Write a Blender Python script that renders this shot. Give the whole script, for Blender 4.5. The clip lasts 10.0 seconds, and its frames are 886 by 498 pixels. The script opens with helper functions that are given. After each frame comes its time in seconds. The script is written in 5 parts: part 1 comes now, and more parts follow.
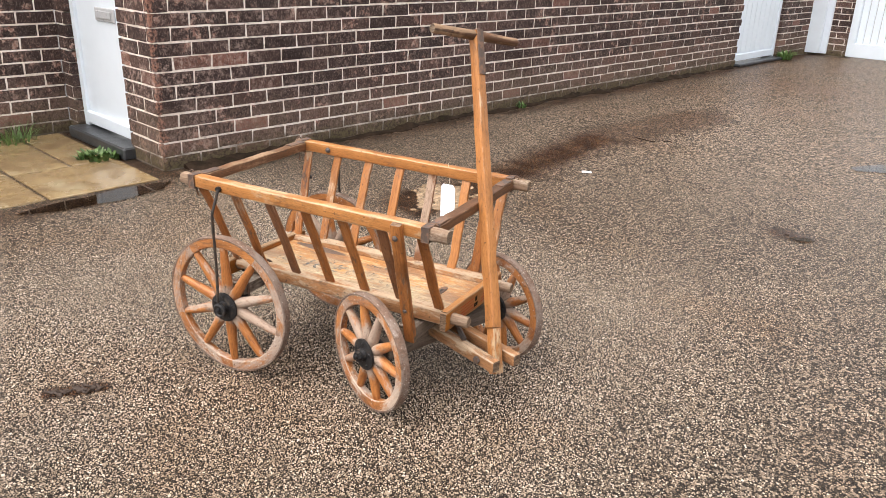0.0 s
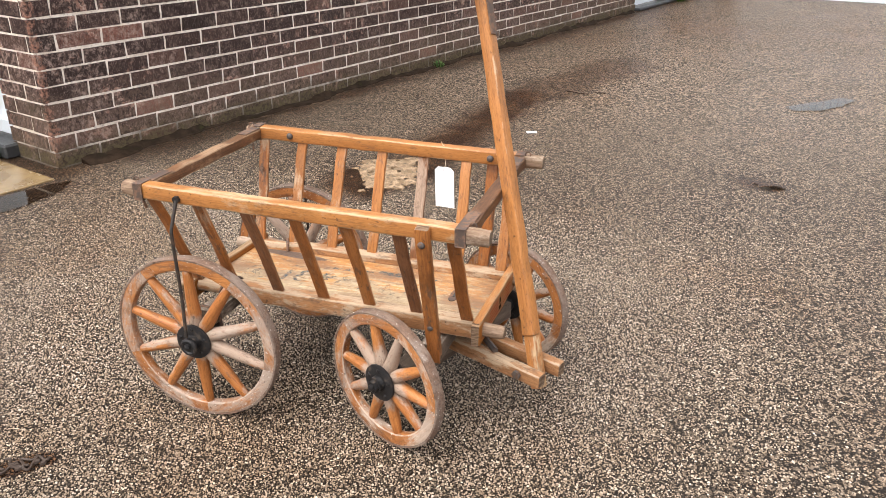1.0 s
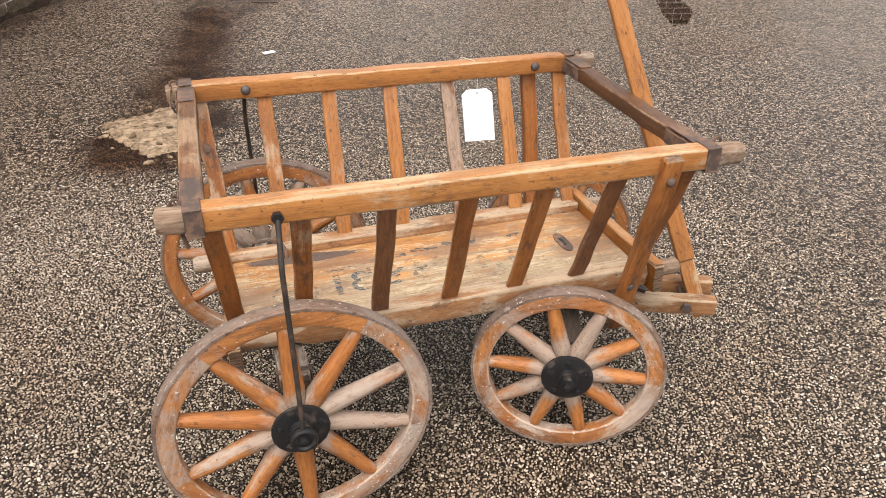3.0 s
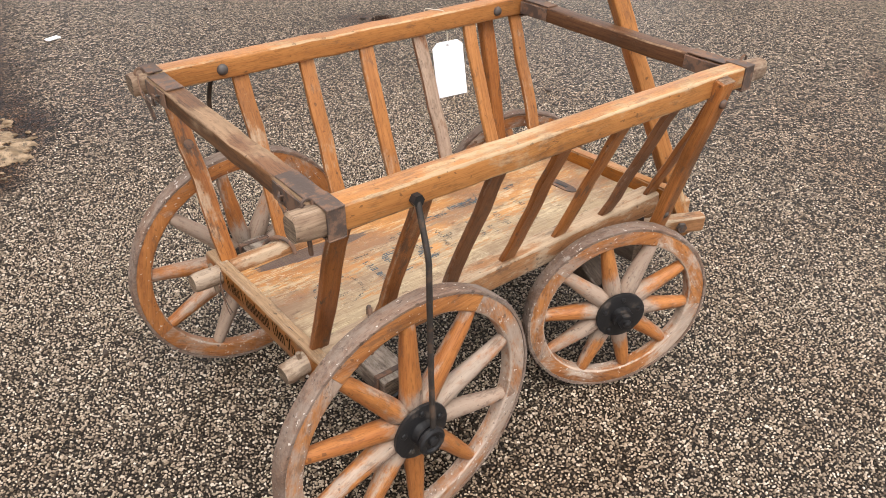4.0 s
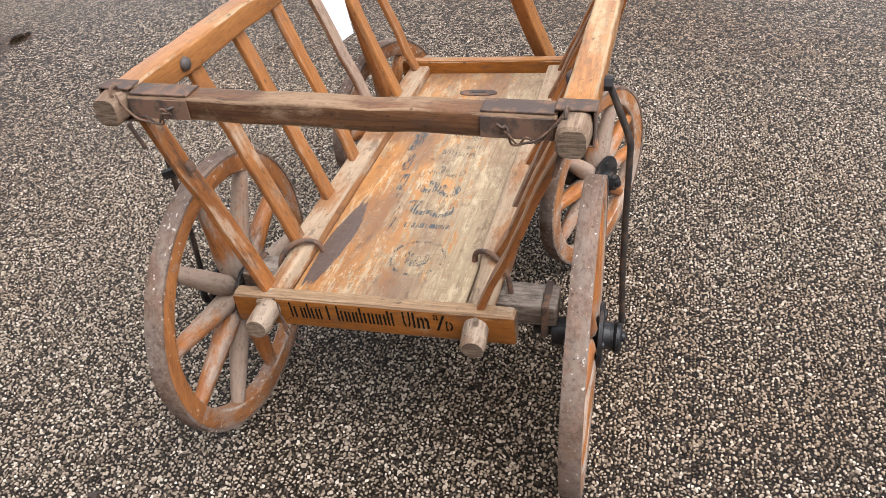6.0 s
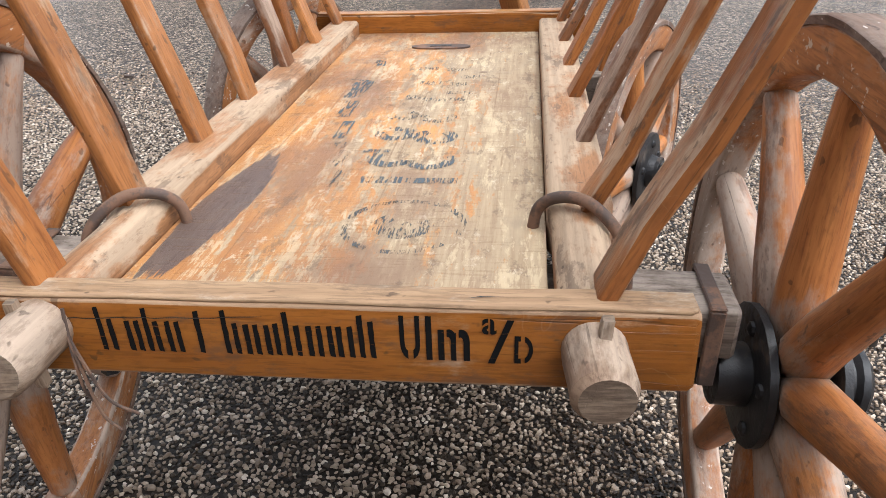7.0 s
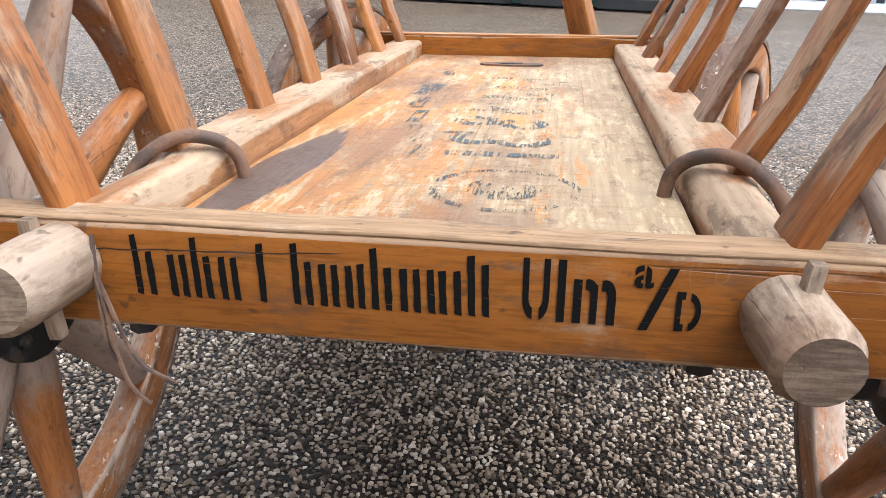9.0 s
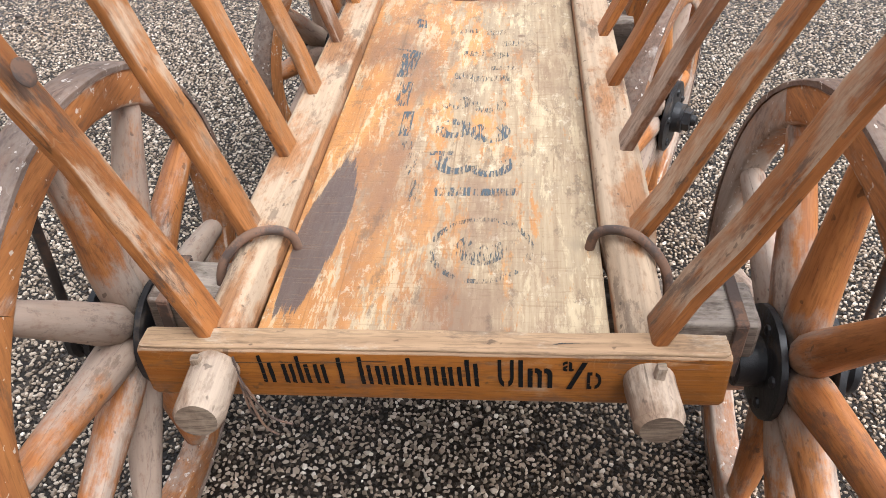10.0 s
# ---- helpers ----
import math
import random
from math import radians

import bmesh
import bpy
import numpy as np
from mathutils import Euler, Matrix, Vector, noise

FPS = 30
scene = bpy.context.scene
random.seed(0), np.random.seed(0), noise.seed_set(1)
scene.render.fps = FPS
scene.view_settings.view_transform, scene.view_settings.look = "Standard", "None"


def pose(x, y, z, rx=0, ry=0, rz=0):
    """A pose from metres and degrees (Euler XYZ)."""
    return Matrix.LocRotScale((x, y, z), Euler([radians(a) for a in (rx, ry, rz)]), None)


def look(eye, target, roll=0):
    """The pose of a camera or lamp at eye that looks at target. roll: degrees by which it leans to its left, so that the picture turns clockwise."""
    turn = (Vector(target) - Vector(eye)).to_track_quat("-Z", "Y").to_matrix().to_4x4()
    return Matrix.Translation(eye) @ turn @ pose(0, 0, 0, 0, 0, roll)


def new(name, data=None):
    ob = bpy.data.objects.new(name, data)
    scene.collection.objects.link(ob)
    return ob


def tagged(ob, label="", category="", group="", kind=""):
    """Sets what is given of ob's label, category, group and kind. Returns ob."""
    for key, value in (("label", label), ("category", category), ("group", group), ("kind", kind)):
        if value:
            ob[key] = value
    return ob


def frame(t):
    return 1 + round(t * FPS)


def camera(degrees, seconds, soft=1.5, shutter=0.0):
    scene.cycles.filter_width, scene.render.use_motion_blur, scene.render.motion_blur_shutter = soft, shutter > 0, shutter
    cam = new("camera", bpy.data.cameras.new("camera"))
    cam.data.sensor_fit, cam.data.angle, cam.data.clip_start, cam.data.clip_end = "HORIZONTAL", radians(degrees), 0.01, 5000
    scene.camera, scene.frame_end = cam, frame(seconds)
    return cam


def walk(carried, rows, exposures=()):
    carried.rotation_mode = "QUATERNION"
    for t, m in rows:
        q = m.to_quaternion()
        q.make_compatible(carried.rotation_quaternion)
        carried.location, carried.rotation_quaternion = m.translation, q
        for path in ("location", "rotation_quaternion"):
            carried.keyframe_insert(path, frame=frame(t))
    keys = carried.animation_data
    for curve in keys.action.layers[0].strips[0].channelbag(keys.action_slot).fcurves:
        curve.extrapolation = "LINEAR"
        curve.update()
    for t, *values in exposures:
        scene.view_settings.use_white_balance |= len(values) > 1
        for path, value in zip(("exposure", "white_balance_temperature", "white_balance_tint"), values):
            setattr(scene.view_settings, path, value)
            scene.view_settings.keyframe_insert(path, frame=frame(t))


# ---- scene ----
cam = camera(59.8, 10.0, soft=0.62)
PATH = [
    (0, (1.535, -1.871, 1.257), (0.682, -0.216, 0.528), 1.7),
    (0.5, (1.349, -1.81, 1.23), (0.614, -0.116, 0.462), 1.0),
    (1, (1.089, -1.662, 1.21), (0.512, 0.068, 0.388), -0.2),
    (1.5, (0.835, -1.573, 1.188), (0.417, 0.173, 0.307), -2.1),
    (2, (0.521, -1.522, 1.178), (0.401, 0.237, 0.235), -1.9),
    (2.2, (0.41, -1.457, 1.144), (0.4, 0.296, 0.181), -2.0),
    (3.3, (-0.21, -1.148, 1.069), (0.479, 0.42, 0.037), 0.4),
    (3.5, (-0.29, -1.089, 1.055), (0.512, 0.415, 0.009), 0.5),
    (4, (-0.472, -0.929, 1.04), (0.566, 0.383, -0.055), 0.3),
    (4.5, (-0.665, -0.838, 1.044), (0.565, 0.264, -0.083), -0.9),
    (5, (-0.827, -0.723, 1.054), (0.535, 0.166, -0.109), -2.2),
    (5.2, (-0.851, -0.648, 1.039), (0.545, 0.169, -0.137), -2.7),
    (6.3, (-0.751, -0.243, 0.862), (0.854, 0.128, -0.272), -4.5),
    (6.5, (-0.668, -0.183, 0.741), (0.999, 0.111, -0.324), -3.0),
    (7, (-0.434, -0.104, 0.514), (1.341, 0.07, -0.39), 0.6),
    (7.5, (-0.374, -0.065, 0.419), (1.459, 0.095, -0.364), 2.3),
    (8, (-0.372, -0.047, 0.415), (1.483, 0.151, -0.307), 2.6),
    (8.5, (-0.381, -0.046, 0.41), (1.478, 0.189, -0.288), 2.6),
    (9, (-0.385, -0.055, 0.415), (1.469, 0.192, -0.294), 2.8),
    (9.5, (-0.397, -0.05, 0.44), (1.403, 0.157, -0.406), 2.7),
    (10, (-0.456, -0.052, 0.68), (1.099, 0.109, -0.568), -1.7),
]
walk(cam, [(t, look(eye, target, roll)) for t, eye, target, roll in PATH],
     [(0.0, 0.32, 6600, 11), (2.0, 0.16, 6600, 11), (3.5, 0.0, 6550, 10), (5.0, -0.02, 6450, 10), (6.5, 0.1, 6000, 10),
      (7.2, 0.26, 5950, 9), (8.0, 0.46, 5880, 9), (9.3, 0.48, 5880, 9), (10.0, 0.32, 5920, 9)])

# ---- world and light ----
SUN_ELEVATION, SUN_AZIMUTH = 66.0, 238.0
world = bpy.data.worlds.new("overcast_sky")
scene.world = world
world.use_nodes = True
wn, wl = world.node_tree.nodes, world.node_tree.links
wn.clear()
sky = wn.new("ShaderNodeTexSky")
sky.sky_type = "NISHITA"
sky.sun_disc = False
sky.sun_elevation, sky.sun_rotation = radians(SUN_ELEVATION), radians(90 - SUN_AZIMUTH)
sky.dust_density, sky.air_density = 3.0, 1.0
grey = wn.new("ShaderNodeHueSaturation")
grey.inputs["Saturation"].default_value = 0.12
back = wn.new("ShaderNodeBackground")
back.inputs["Strength"].default_value = 0.4
wout = wn.new("ShaderNodeOutputWorld")
wl.new(sky.outputs[0], grey.inputs["Color"])
wl.new(grey.outputs[0], back.inputs["Color"])
wl.new(back.outputs[0], wout.inputs["Surface"])
sun = new("sun", bpy.data.lights.new("sun", "SUN"))
sun.data.energy, sun.data.angle, sun.data.color = 1.4, radians(50), (1.0, 0.94, 0.85)
sun.matrix_world = look((0, 0, 0), (-math.cos(radians(SUN_AZIMUTH)) * math.cos(radians(SUN_ELEVATION)),
                                    -math.sin(radians(SUN_AZIMUTH)) * math.cos(radians(SUN_ELEVATION)),
                                    -math.sin(radians(SUN_ELEVATION))))


# ---- node helpers ----
class Nodes:
    """A node material with short calls."""

    def __init__(self, name, rough=0.6, metal=0.0, spec=0.5):
        self.mat = bpy.data.materials.new(name)
        self.mat.use_nodes = True
        self.t = self.mat.node_tree
        self.bsdf = self.t.nodes["Principled BSDF"]
        self.out = self.t.nodes["Material Output"]
        self.bsdf.inputs["Roughness"].default_value = rough
        self.bsdf.inputs["Metallic"].default_value = metal
        self.bsdf.inputs["Specular IOR Level"].default_value = spec

    def put(self, socket, value):
        if isinstance(value, bpy.types.NodeSocket):
            self.t.links.new(value, socket)
        elif value is not None:
            if isinstance(value, (tuple, list)) and len(value) == 3 and socket.type == "RGBA":
                value = (*value, 1)
            socket.default_value = value

    def coords(self, kind="Object", scale=(1, 1, 1), shuffle=True):
        tc = self.t.nodes.new("ShaderNodeTexCoord")
        mp = self.t.nodes.new("ShaderNodeMapping")
        mp.inputs["Scale"].default_value = scale
        self.t.links.new(tc.outputs[kind], mp.inputs["Vector"])
        if shuffle:
            info = self.t.nodes.new("ShaderNodeObjectInfo")
            v = self.math("MULTIPLY", info.outputs["Random"], 37.0)
            c = self.t.nodes.new("ShaderNodeCombineXYZ")
            self.put(c.inputs[0], v), self.put(c.inputs[1], v), self.put(c.inputs[2], v)
            self.t.links.new(c.outputs[0], mp.inputs["Location"])
        return mp.outputs[0]

    def world_xyz(self):
        g = self.t.nodes.new("ShaderNodeNewGeometry")
        s = self.t.nodes.new("ShaderNodeSeparateXYZ")
        self.t.links.new(g.outputs["Position"], s.inputs[0])
        return g.outputs["Position"], s.outputs[0], s.outputs[1], s.outputs[2]

    def noise(self, vector, scale=5.0, detail=4.0, rough=0.55, distort=0.0):
        n = self.t.nodes.new("ShaderNodeTexNoise")
        self.put(n.inputs["Vector"], vector)
        n.inputs["Scale"].default_value, n.inputs["Detail"].default_value = scale, detail
        n.inputs["Roughness"].default_value, n.inputs["Distortion"].default_value = rough, distort
        return n.outputs["Fac"]

    def voronoi(self, vector, scale, feature="F1", randomness=1.0):
        n = self.t.nodes.new("ShaderNodeTexVoronoi")
        n.feature = feature
        self.put(n.inputs["Vector"], vector)
        n.inputs["Scale"].default_value, n.inputs["Randomness"].default_value = scale, randomness
        return n

    def math(self, op, a, b=None, c=None, clamp=False):
        n = self.t.nodes.new("ShaderNodeMath")
        n.operation, n.use_clamp = op, clamp
        for i, v in enumerate((a, b, c)):
            self.put(n.inputs[i], v)
        return n.outputs[0]

    def span(self, value, low, high, a=0.0, b=1.0):
        n = self.t.nodes.new("ShaderNodeMapRange")
        n.interpolation_type = "SMOOTHSTEP"
        self.put(n.inputs["Value"], value)
        for k, v in (("From Min", low), ("From Max", high), ("To Min", a), ("To Max", b)):
            self.put(n.inputs[k], v)
        return n.outputs[0]

    def mix(self, fac, a, b, kind="MIX"):
        n = self.t.nodes.new("ShaderNodeMix")
        n.data_type, n.blend_type = "RGBA", kind
        self.put(n.inputs["Factor"], fac), self.put(n.inputs["A"], a), self.put(n.inputs["B"], b)
        return n.outputs[2]

    def ramp(self, fac, *stops):
        n = self.t.nodes.new("ShaderNodeValToRGB")
        e = n.color_ramp.elements
        while len(e) < len(stops):
            e.new(0.5)
        for el, (p, c) in zip(e, stops):
            el.position, el.color = p, (*c, 1)
        self.put(n.inputs[0], fac)
        return n.outputs[0]

    def bump(self, height, strength=0.3, distance=0.002, normal=None):
        n = self.t.nodes.new("ShaderNodeBump")
        n.inputs["Strength"].default_value, n.inputs["Distance"].default_value = strength, distance
        self.put(n.inputs["Height"], height)
        if normal is not None:
            self.t.links.new(normal, n.inputs["Normal"])
        return n.outputs[0]

    def random(self, which="object"):
        if which == "object":
            return self.t.nodes.new("ShaderNodeObjectInfo").outputs["Random"]
        return self.t.nodes.new("ShaderNodeNewGeometry").outputs["Random Per Island"]

    def done(self, color=None, rough=None, normal=None, metal=None):
        self.put(self.bsdf.inputs["Base Color"], color)
        self.put(self.bsdf.inputs["Roughness"], rough)
        self.put(self.bsdf.inputs["Normal"], normal)
        self.put(self.bsdf.inputs["Metallic"], metal)
        return self.mat


# ---- materials ----
def wood(name, light, dark, worn, wear=0.45, rough=0.45, top=0.1, edge=0.1, dust=None, dust_amount=0.0, soil=0.5, scale=1.0, mute=0.1, ends=1.0, root=0.0, vary=0.0, flecks=0.0):
    """Wood with its grain along the part's own x: figure, pores, cracks and scratches; the varnish goes first
    on faces open to the sky and along the edges, and end grain is dark."""
    light, dark, worn = (tuple((1 - mute) * c + mute * (0.5 * v[0] + 0.45 * v[1] + 0.05 * v[2]) for c in v) for v in (light, dark, worn))
    m = Nodes(name, spec=0.3)
    tc = m.t.nodes.new("ShaderNodeTexCoord")
    sep = m.t.nodes.new("ShaderNodeSeparateXYZ")
    m.t.links.new(tc.outputs["Normal"], sep.inputs[0])
    nx, ny, nz = (m.math("ABSOLUTE", o) for o in sep.outputs)
    geo = m.t.nodes.new("ShaderNodeNewGeometry")
    wsep = m.t.nodes.new("ShaderNodeSeparateXYZ")
    m.t.links.new(geo.outputs["Normal"], wsep.inputs[0])
    sky_side = m.span(wsep.outputs[2], 0.08, 0.4)
    corner = m.span(m.math("MINIMUM", ny, nz), 0.18, 0.5)
    end = m.span(nx, 0.7, 0.9)

    fine = m.noise(m.coords(scale=(5, 170 * scale, 170 * scale)), 1.0, 5, 0.65)
    broad = m.noise(m.coords(scale=(1.8, 24, 24)), 1.0, 3, 0.5, 1.2)
    rings = m.math("SINE", m.math("MULTIPLY", broad, 55.0))
    patch = m.noise(m.coords(scale=(8, 19, 19)), 1.0, 7, 0.68)
    scuff = m.noise(m.coords(scale=(70, 110, 110)), 1.0, 5, 0.7)
    tone = m.math("ADD", m.math("MULTIPLY", fine, 0.6), m.math("MULTIPLY", broad, 0.4))
    tone = m.math("ADD", tone, m.math("MULTIPLY", rings, 0.035))
    col = m.mix(m.span(tone, 0.33, 0.67), light, dark)
    col = m.mix(m.span(m.random(), 0, 1, 0.0, 0.4), col, dark)
    # brown ageing in clouds
    cloud = m.noise(m.coords(scale=(6, 14, 14)), 1.0, 6, 0.65)
    col = m.mix(m.span(cloud, 0.45, 0.72, 0.0, soil), col, tuple(c * 0.42 for c in dark))
    # pores
    pore = m.span(m.noise(m.coords(scale=(45, 620 * scale, 620 * scale)), 1.0, 2, 0.5), 0.53, 0.62)
    col = m.mix(m.math("MULTIPLY", pore, 0.3), col, tuple(c * 0.3 for c in dark))
    # worn places
    give = m.math("ADD", m.math("MULTIPLY", sky_side, top), m.math("MULTIPLY", corner, edge))
    give = m.math("ADD", give, m.math("MULTIPLY", m.math("SUBTRACT", m.math("FRACT", m.math("MULTIPLY", m.random(), 7.7)), 0.5), 0.16))
    give = m.math("ADD", give, m.math("MULTIPLY", m.math("SUBTRACT", scuff, 0.5), 0.22))
    level = m.math("ADD", patch, give)
    gone = m.span(level, 0.7 - 0.3 * wear, 0.84 - 0.3 * wear)
    pale = m.mix(m.span(fine, 0.3, 0.7), worn, tuple(c * 0.68 for c in worn))
    col = m.mix(m.math("MULTIPLY", gone, 0.88), col, pale)
    if dust:
        film = m.noise(m.coords(scale=(7, 16, 16)), 1.0, 8, 0.74)
        film = m.math("ADD", film, m.math("MULTIPLY", m.math("SUBTRACT", scuff, 0.5), 0.25))
        if vary:
            film = m.math("ADD", film, m.math("MULTIPLY", m.math("SUBTRACT", m.math("FRACT", m.math("MULTIPLY", m.random(), 5.3)), 0.5), vary))
        if root:
            osep = m.t.nodes.new("ShaderNodeSeparateXYZ")
            m.t.links.new(tc.outputs["Object"], osep.inputs[0])
            film = m.math("ADD", film, m.span(osep.outputs[0], 0.01, root, 0.35, 0.0))
        haze = m.span(film, 0.58 - 0.3 * dust_amount, 0.78 - 0.3 * dust_amount)
        col = m.mix(m.math("MULTIPLY", haze, 0.85), col, m.mix(fine, dust, tuple(c * 0.6 for c in dust)))
        gone = m.math("MAXIMUM", gone, haze)
    # grime in the grain, fine mottling
    mottle = m.noise(m.coords(scale=(60, 170, 170)), 1.0, 4, 0.7)
    col = m.mix(m.span(mottle, 0.5, 0.7, 0.0, 0.35), col, tuple(c * 0.45 for c in dark))
    grime = m.math("MULTIPLY", m.span(m.noise(m.coords(scale=(14, 40, 40)), 1.0, 7, 0.75), 0.55, 0.64), soil)
    col = m.mix(m.math("MULTIPLY", grime, 0.9), col, (0.075, 0.05, 0.038))
    # scratches, cracks and specks
    wander = m.math("ABSOLUTE", m.math("SUBTRACT", m.noise(m.coords(scale=(38, 24, 24)), 1.0, 2, 0.5), 0.5))
    scratch = m.math("MULTIPLY", m.span(wander, 0.0015, 0.006, 1.0, 0.0), m.span(cloud, 0.5, 0.62))
    col = m.mix(m.math("MULTIPLY", scratch, 0.12), col, worn)
    split = m.math("ABSOLUTE", m.math("SUBTRACT", m.noise(m.coords(scale=(1.3, 26, 26)), 1.0, 3, 0.5), 0.5))
    crack = m.math("MULTIPLY", m.span(split, 0.0008, 0.0032, 1.0, 0.0), m.span(cloud, 0.48, 0.6))
    col = m.mix(m.math("MULTIPLY", crack, 0.45), col, (0.02, 0.011, 0.006))
    speck = m.span(m.noise(m.coords(scale=(80, 110, 110)), 1.0, 2, 0.5), 0.68, 0.73)
    col = m.mix(m.math("MULTIPLY", speck, 0.55), col, (0.035, 0.022, 0.015))
    if flecks:
        chipped = m.span(m.noise(m.coords(scale=(120, 150, 150)), 1.0, 3, 0.6), 0.66 - 0.1 * flecks, 0.7 - 0.1 * flecks)
        col = m.mix(m.math("MULTIPLY", chipped, 0.8), col, (0.62, 0.55, 0.48))
    years = m.noise(m.coords(scale=(1, 40, 420)), 1.0, 3, 0.6)
    col = m.mix(m.math("MULTIPLY", end, 0.85 * ends), col, m.mix(m.span(years, 0.35, 0.65), (0.05, 0.034, 0.024), (0.2, 0.145, 0.1)))
    height = m.math("ADD", m.math("MULTIPLY", fine, 0.6), m.math("MULTIPLY", level, 0.45))
    height = m.math("SUBTRACT", height, m.math("MULTIPLY", crack, 0.35))
    shine = m.math("MAXIMUM", gone, end)
    return m.done(col, m.span(shine, 0, 1, rough, 0.85), m.bump(height, 0.6, 0.0012))


WOOD_RAIL = wood("varnished_rail_wood", (0.47, 0.19, 0.034), (0.34, 0.118, 0.018), (0.52, 0.35, 0.19), 0.27, 0.36, 0.07, 0.16, soil=0.42)
# base colour darkened for the shade on the overhanging outer faces
WOOD_SLAT = wood("varnished_slat_wood", (0.4, 0.138, 0.02), (0.27, 0.08, 0.009), (0.47, 0.31, 0.19), 0.26, 0.32, 0.12, 0.1,
                 dust=(0.38, 0.265, 0.185), dust_amount=0.08, soil=0.8, vary=0.15)
# same wood in a lighter colour: skylight on the far slats' inner faces
WOOD_SLAT_LIT = wood("sky_lit_slat_wood", (0.45, 0.175, 0.034), (0.31, 0.105, 0.016), (0.49, 0.335, 0.21), 0.28, 0.38, 0.14, 0.1,
                      dust=(0.42, 0.3, 0.21), dust_amount=0.1, soil=0.55, vary=0.15)
WOOD_SLAT_BROWN = wood("browned_slat_wood", (0.26, 0.105, 0.036), (0.17, 0.062, 0.02), (0.41, 0.285, 0.2), 0.27, 0.42, 0.2, 0.1,
                       dust=(0.33, 0.225, 0.17), dust_amount=0.16, soil=0.5, vary=0.15)
WOOD_POLE = wood("varnished_pole_wood", (0.53, 0.215, 0.04), (0.36, 0.125, 0.02), (0.55, 0.36, 0.21), 0.28, 0.38, 0.05, 0.1, soil=0.4)
WOOD_CROSS = wood("weathered_brown_wood", (0.19, 0.08, 0.028), (0.085, 0.034, 0.013), (0.33, 0.2, 0.11), 0.24, 0.5, 0.12, 0.12)
WOOD_BARE = wood("bare_pale_wood", (0.38, 0.27, 0.175), (0.22, 0.14, 0.088), (0.47, 0.37, 0.28), 0.45, 0.75, 0.05, 0.0)
WOOD_PEG = wood("weathered_peg_wood", (0.35, 0.235, 0.147), (0.19, 0.11, 0.065), (0.44, 0.325, 0.23), 0.5, 0.8, 0.06, 0.0, ends=0.85)
WOOD_SILL = wood("worn_sill_wood", (0.42, 0.19, 0.065), (0.26, 0.11, 0.035), (0.48, 0.345, 0.22), 0.62, 0.6, 0.1, 0.1, soil=0.6)
WOOD_SPOKE = wood("worn_spoke_wood", (0.54, 0.195, 0.028), (0.33, 0.1, 0.014), (0.46, 0.35, 0.27), 0.4, 0.42, 0.08, 0.0,
                  dust=(0.44, 0.345, 0.275), dust_amount=0.36, root=0.085, vary=0.55)
WOOD_RIM = wood("worn_rim_wood", (0.52, 0.19, 0.03), (0.31, 0.1, 0.018), (0.56, 0.43, 0.33), 0.58, 0.5, 0.02, 0.12,
                dust=(0.44, 0.345, 0.28), dust_amount=0.4, ends=0.0, vary=0.18, flecks=0.2)
WOOD_TREAD = wood("dusty_tread_wood", (0.24, 0.14, 0.09), (0.13, 0.075, 0.05), (0.58, 0.49, 0.42), 0.4, 0.8, 0.0, 0.0,
                  dust=(0.29, 0.22, 0.18), dust_amount=0.6, ends=0.0, flecks=0.12)
WOOD_BOARD = wood("amber_board_wood", (0.31, 0.108, 0.011), (0.235, 0.072, 0.006), (0.42, 0.27, 0.16), 0.24, 0.32, 0.3, 0.3, soil=0.5, mute=0.04)
WOOD_EDGE = wood("worn_edge_wood", (0.38, 0.235, 0.12), (0.27, 0.155, 0.075), (0.5, 0.395, 0.285), 0.62, 0.75, 0.06, 0.0, ends=0.0)
WOOD_GREY = wood("grey_axle_wood", (0.23, 0.172, 0.13), (0.1, 0.07, 0.05), (0.38, 0.31, 0.25), 0.45, 0.8, 0.05, 0.05)


def iron(name, base, rust, amount, rough=0.6, metal=0.5):
    m = Nodes(name)
    p = m.noise(m.coords(scale=(40, 40, 40)), 1.0, 6, 0.65)
    q = m.noise(m.coords(scale=(220, 220, 220)), 1.0, 3, 0.6)
    r = m.span(m.math("ADD", p, m.math("MULTIPLY", q, 0.2)), 0.72 - amount * 0.3, 0.86 - amount * 0.3)
    return m.done(m.mix(r, base, rust), m.span(r, 0, 1, rough, 0.9), m.bump(q, 0.5, 0.0008), m.span(r, 0, 1, metal, 0.0))


IRON_BLACK = iron("black_greased_iron", (0.018, 0.017, 0.018), (0.06, 0.045, 0.035), 0.3, 0.45, 0.3)
IRON_BROWN = iron("rusty_brown_iron", (0.09, 0.062, 0.05), (0.17, 0.095, 0.06), 0.6, 0.65, 0.35)
IRON_ROD = iron("dark_brown_iron_rod", (0.035, 0.028, 0.024), (0.075, 0.046, 0.03), 0.5, 0.6, 0.3)
IRON_BOLT = iron("worn_bolt_iron", (0.09, 0.075, 0.068), (0.11, 0.06, 0.038), 0.5, 0.55, 0.4)

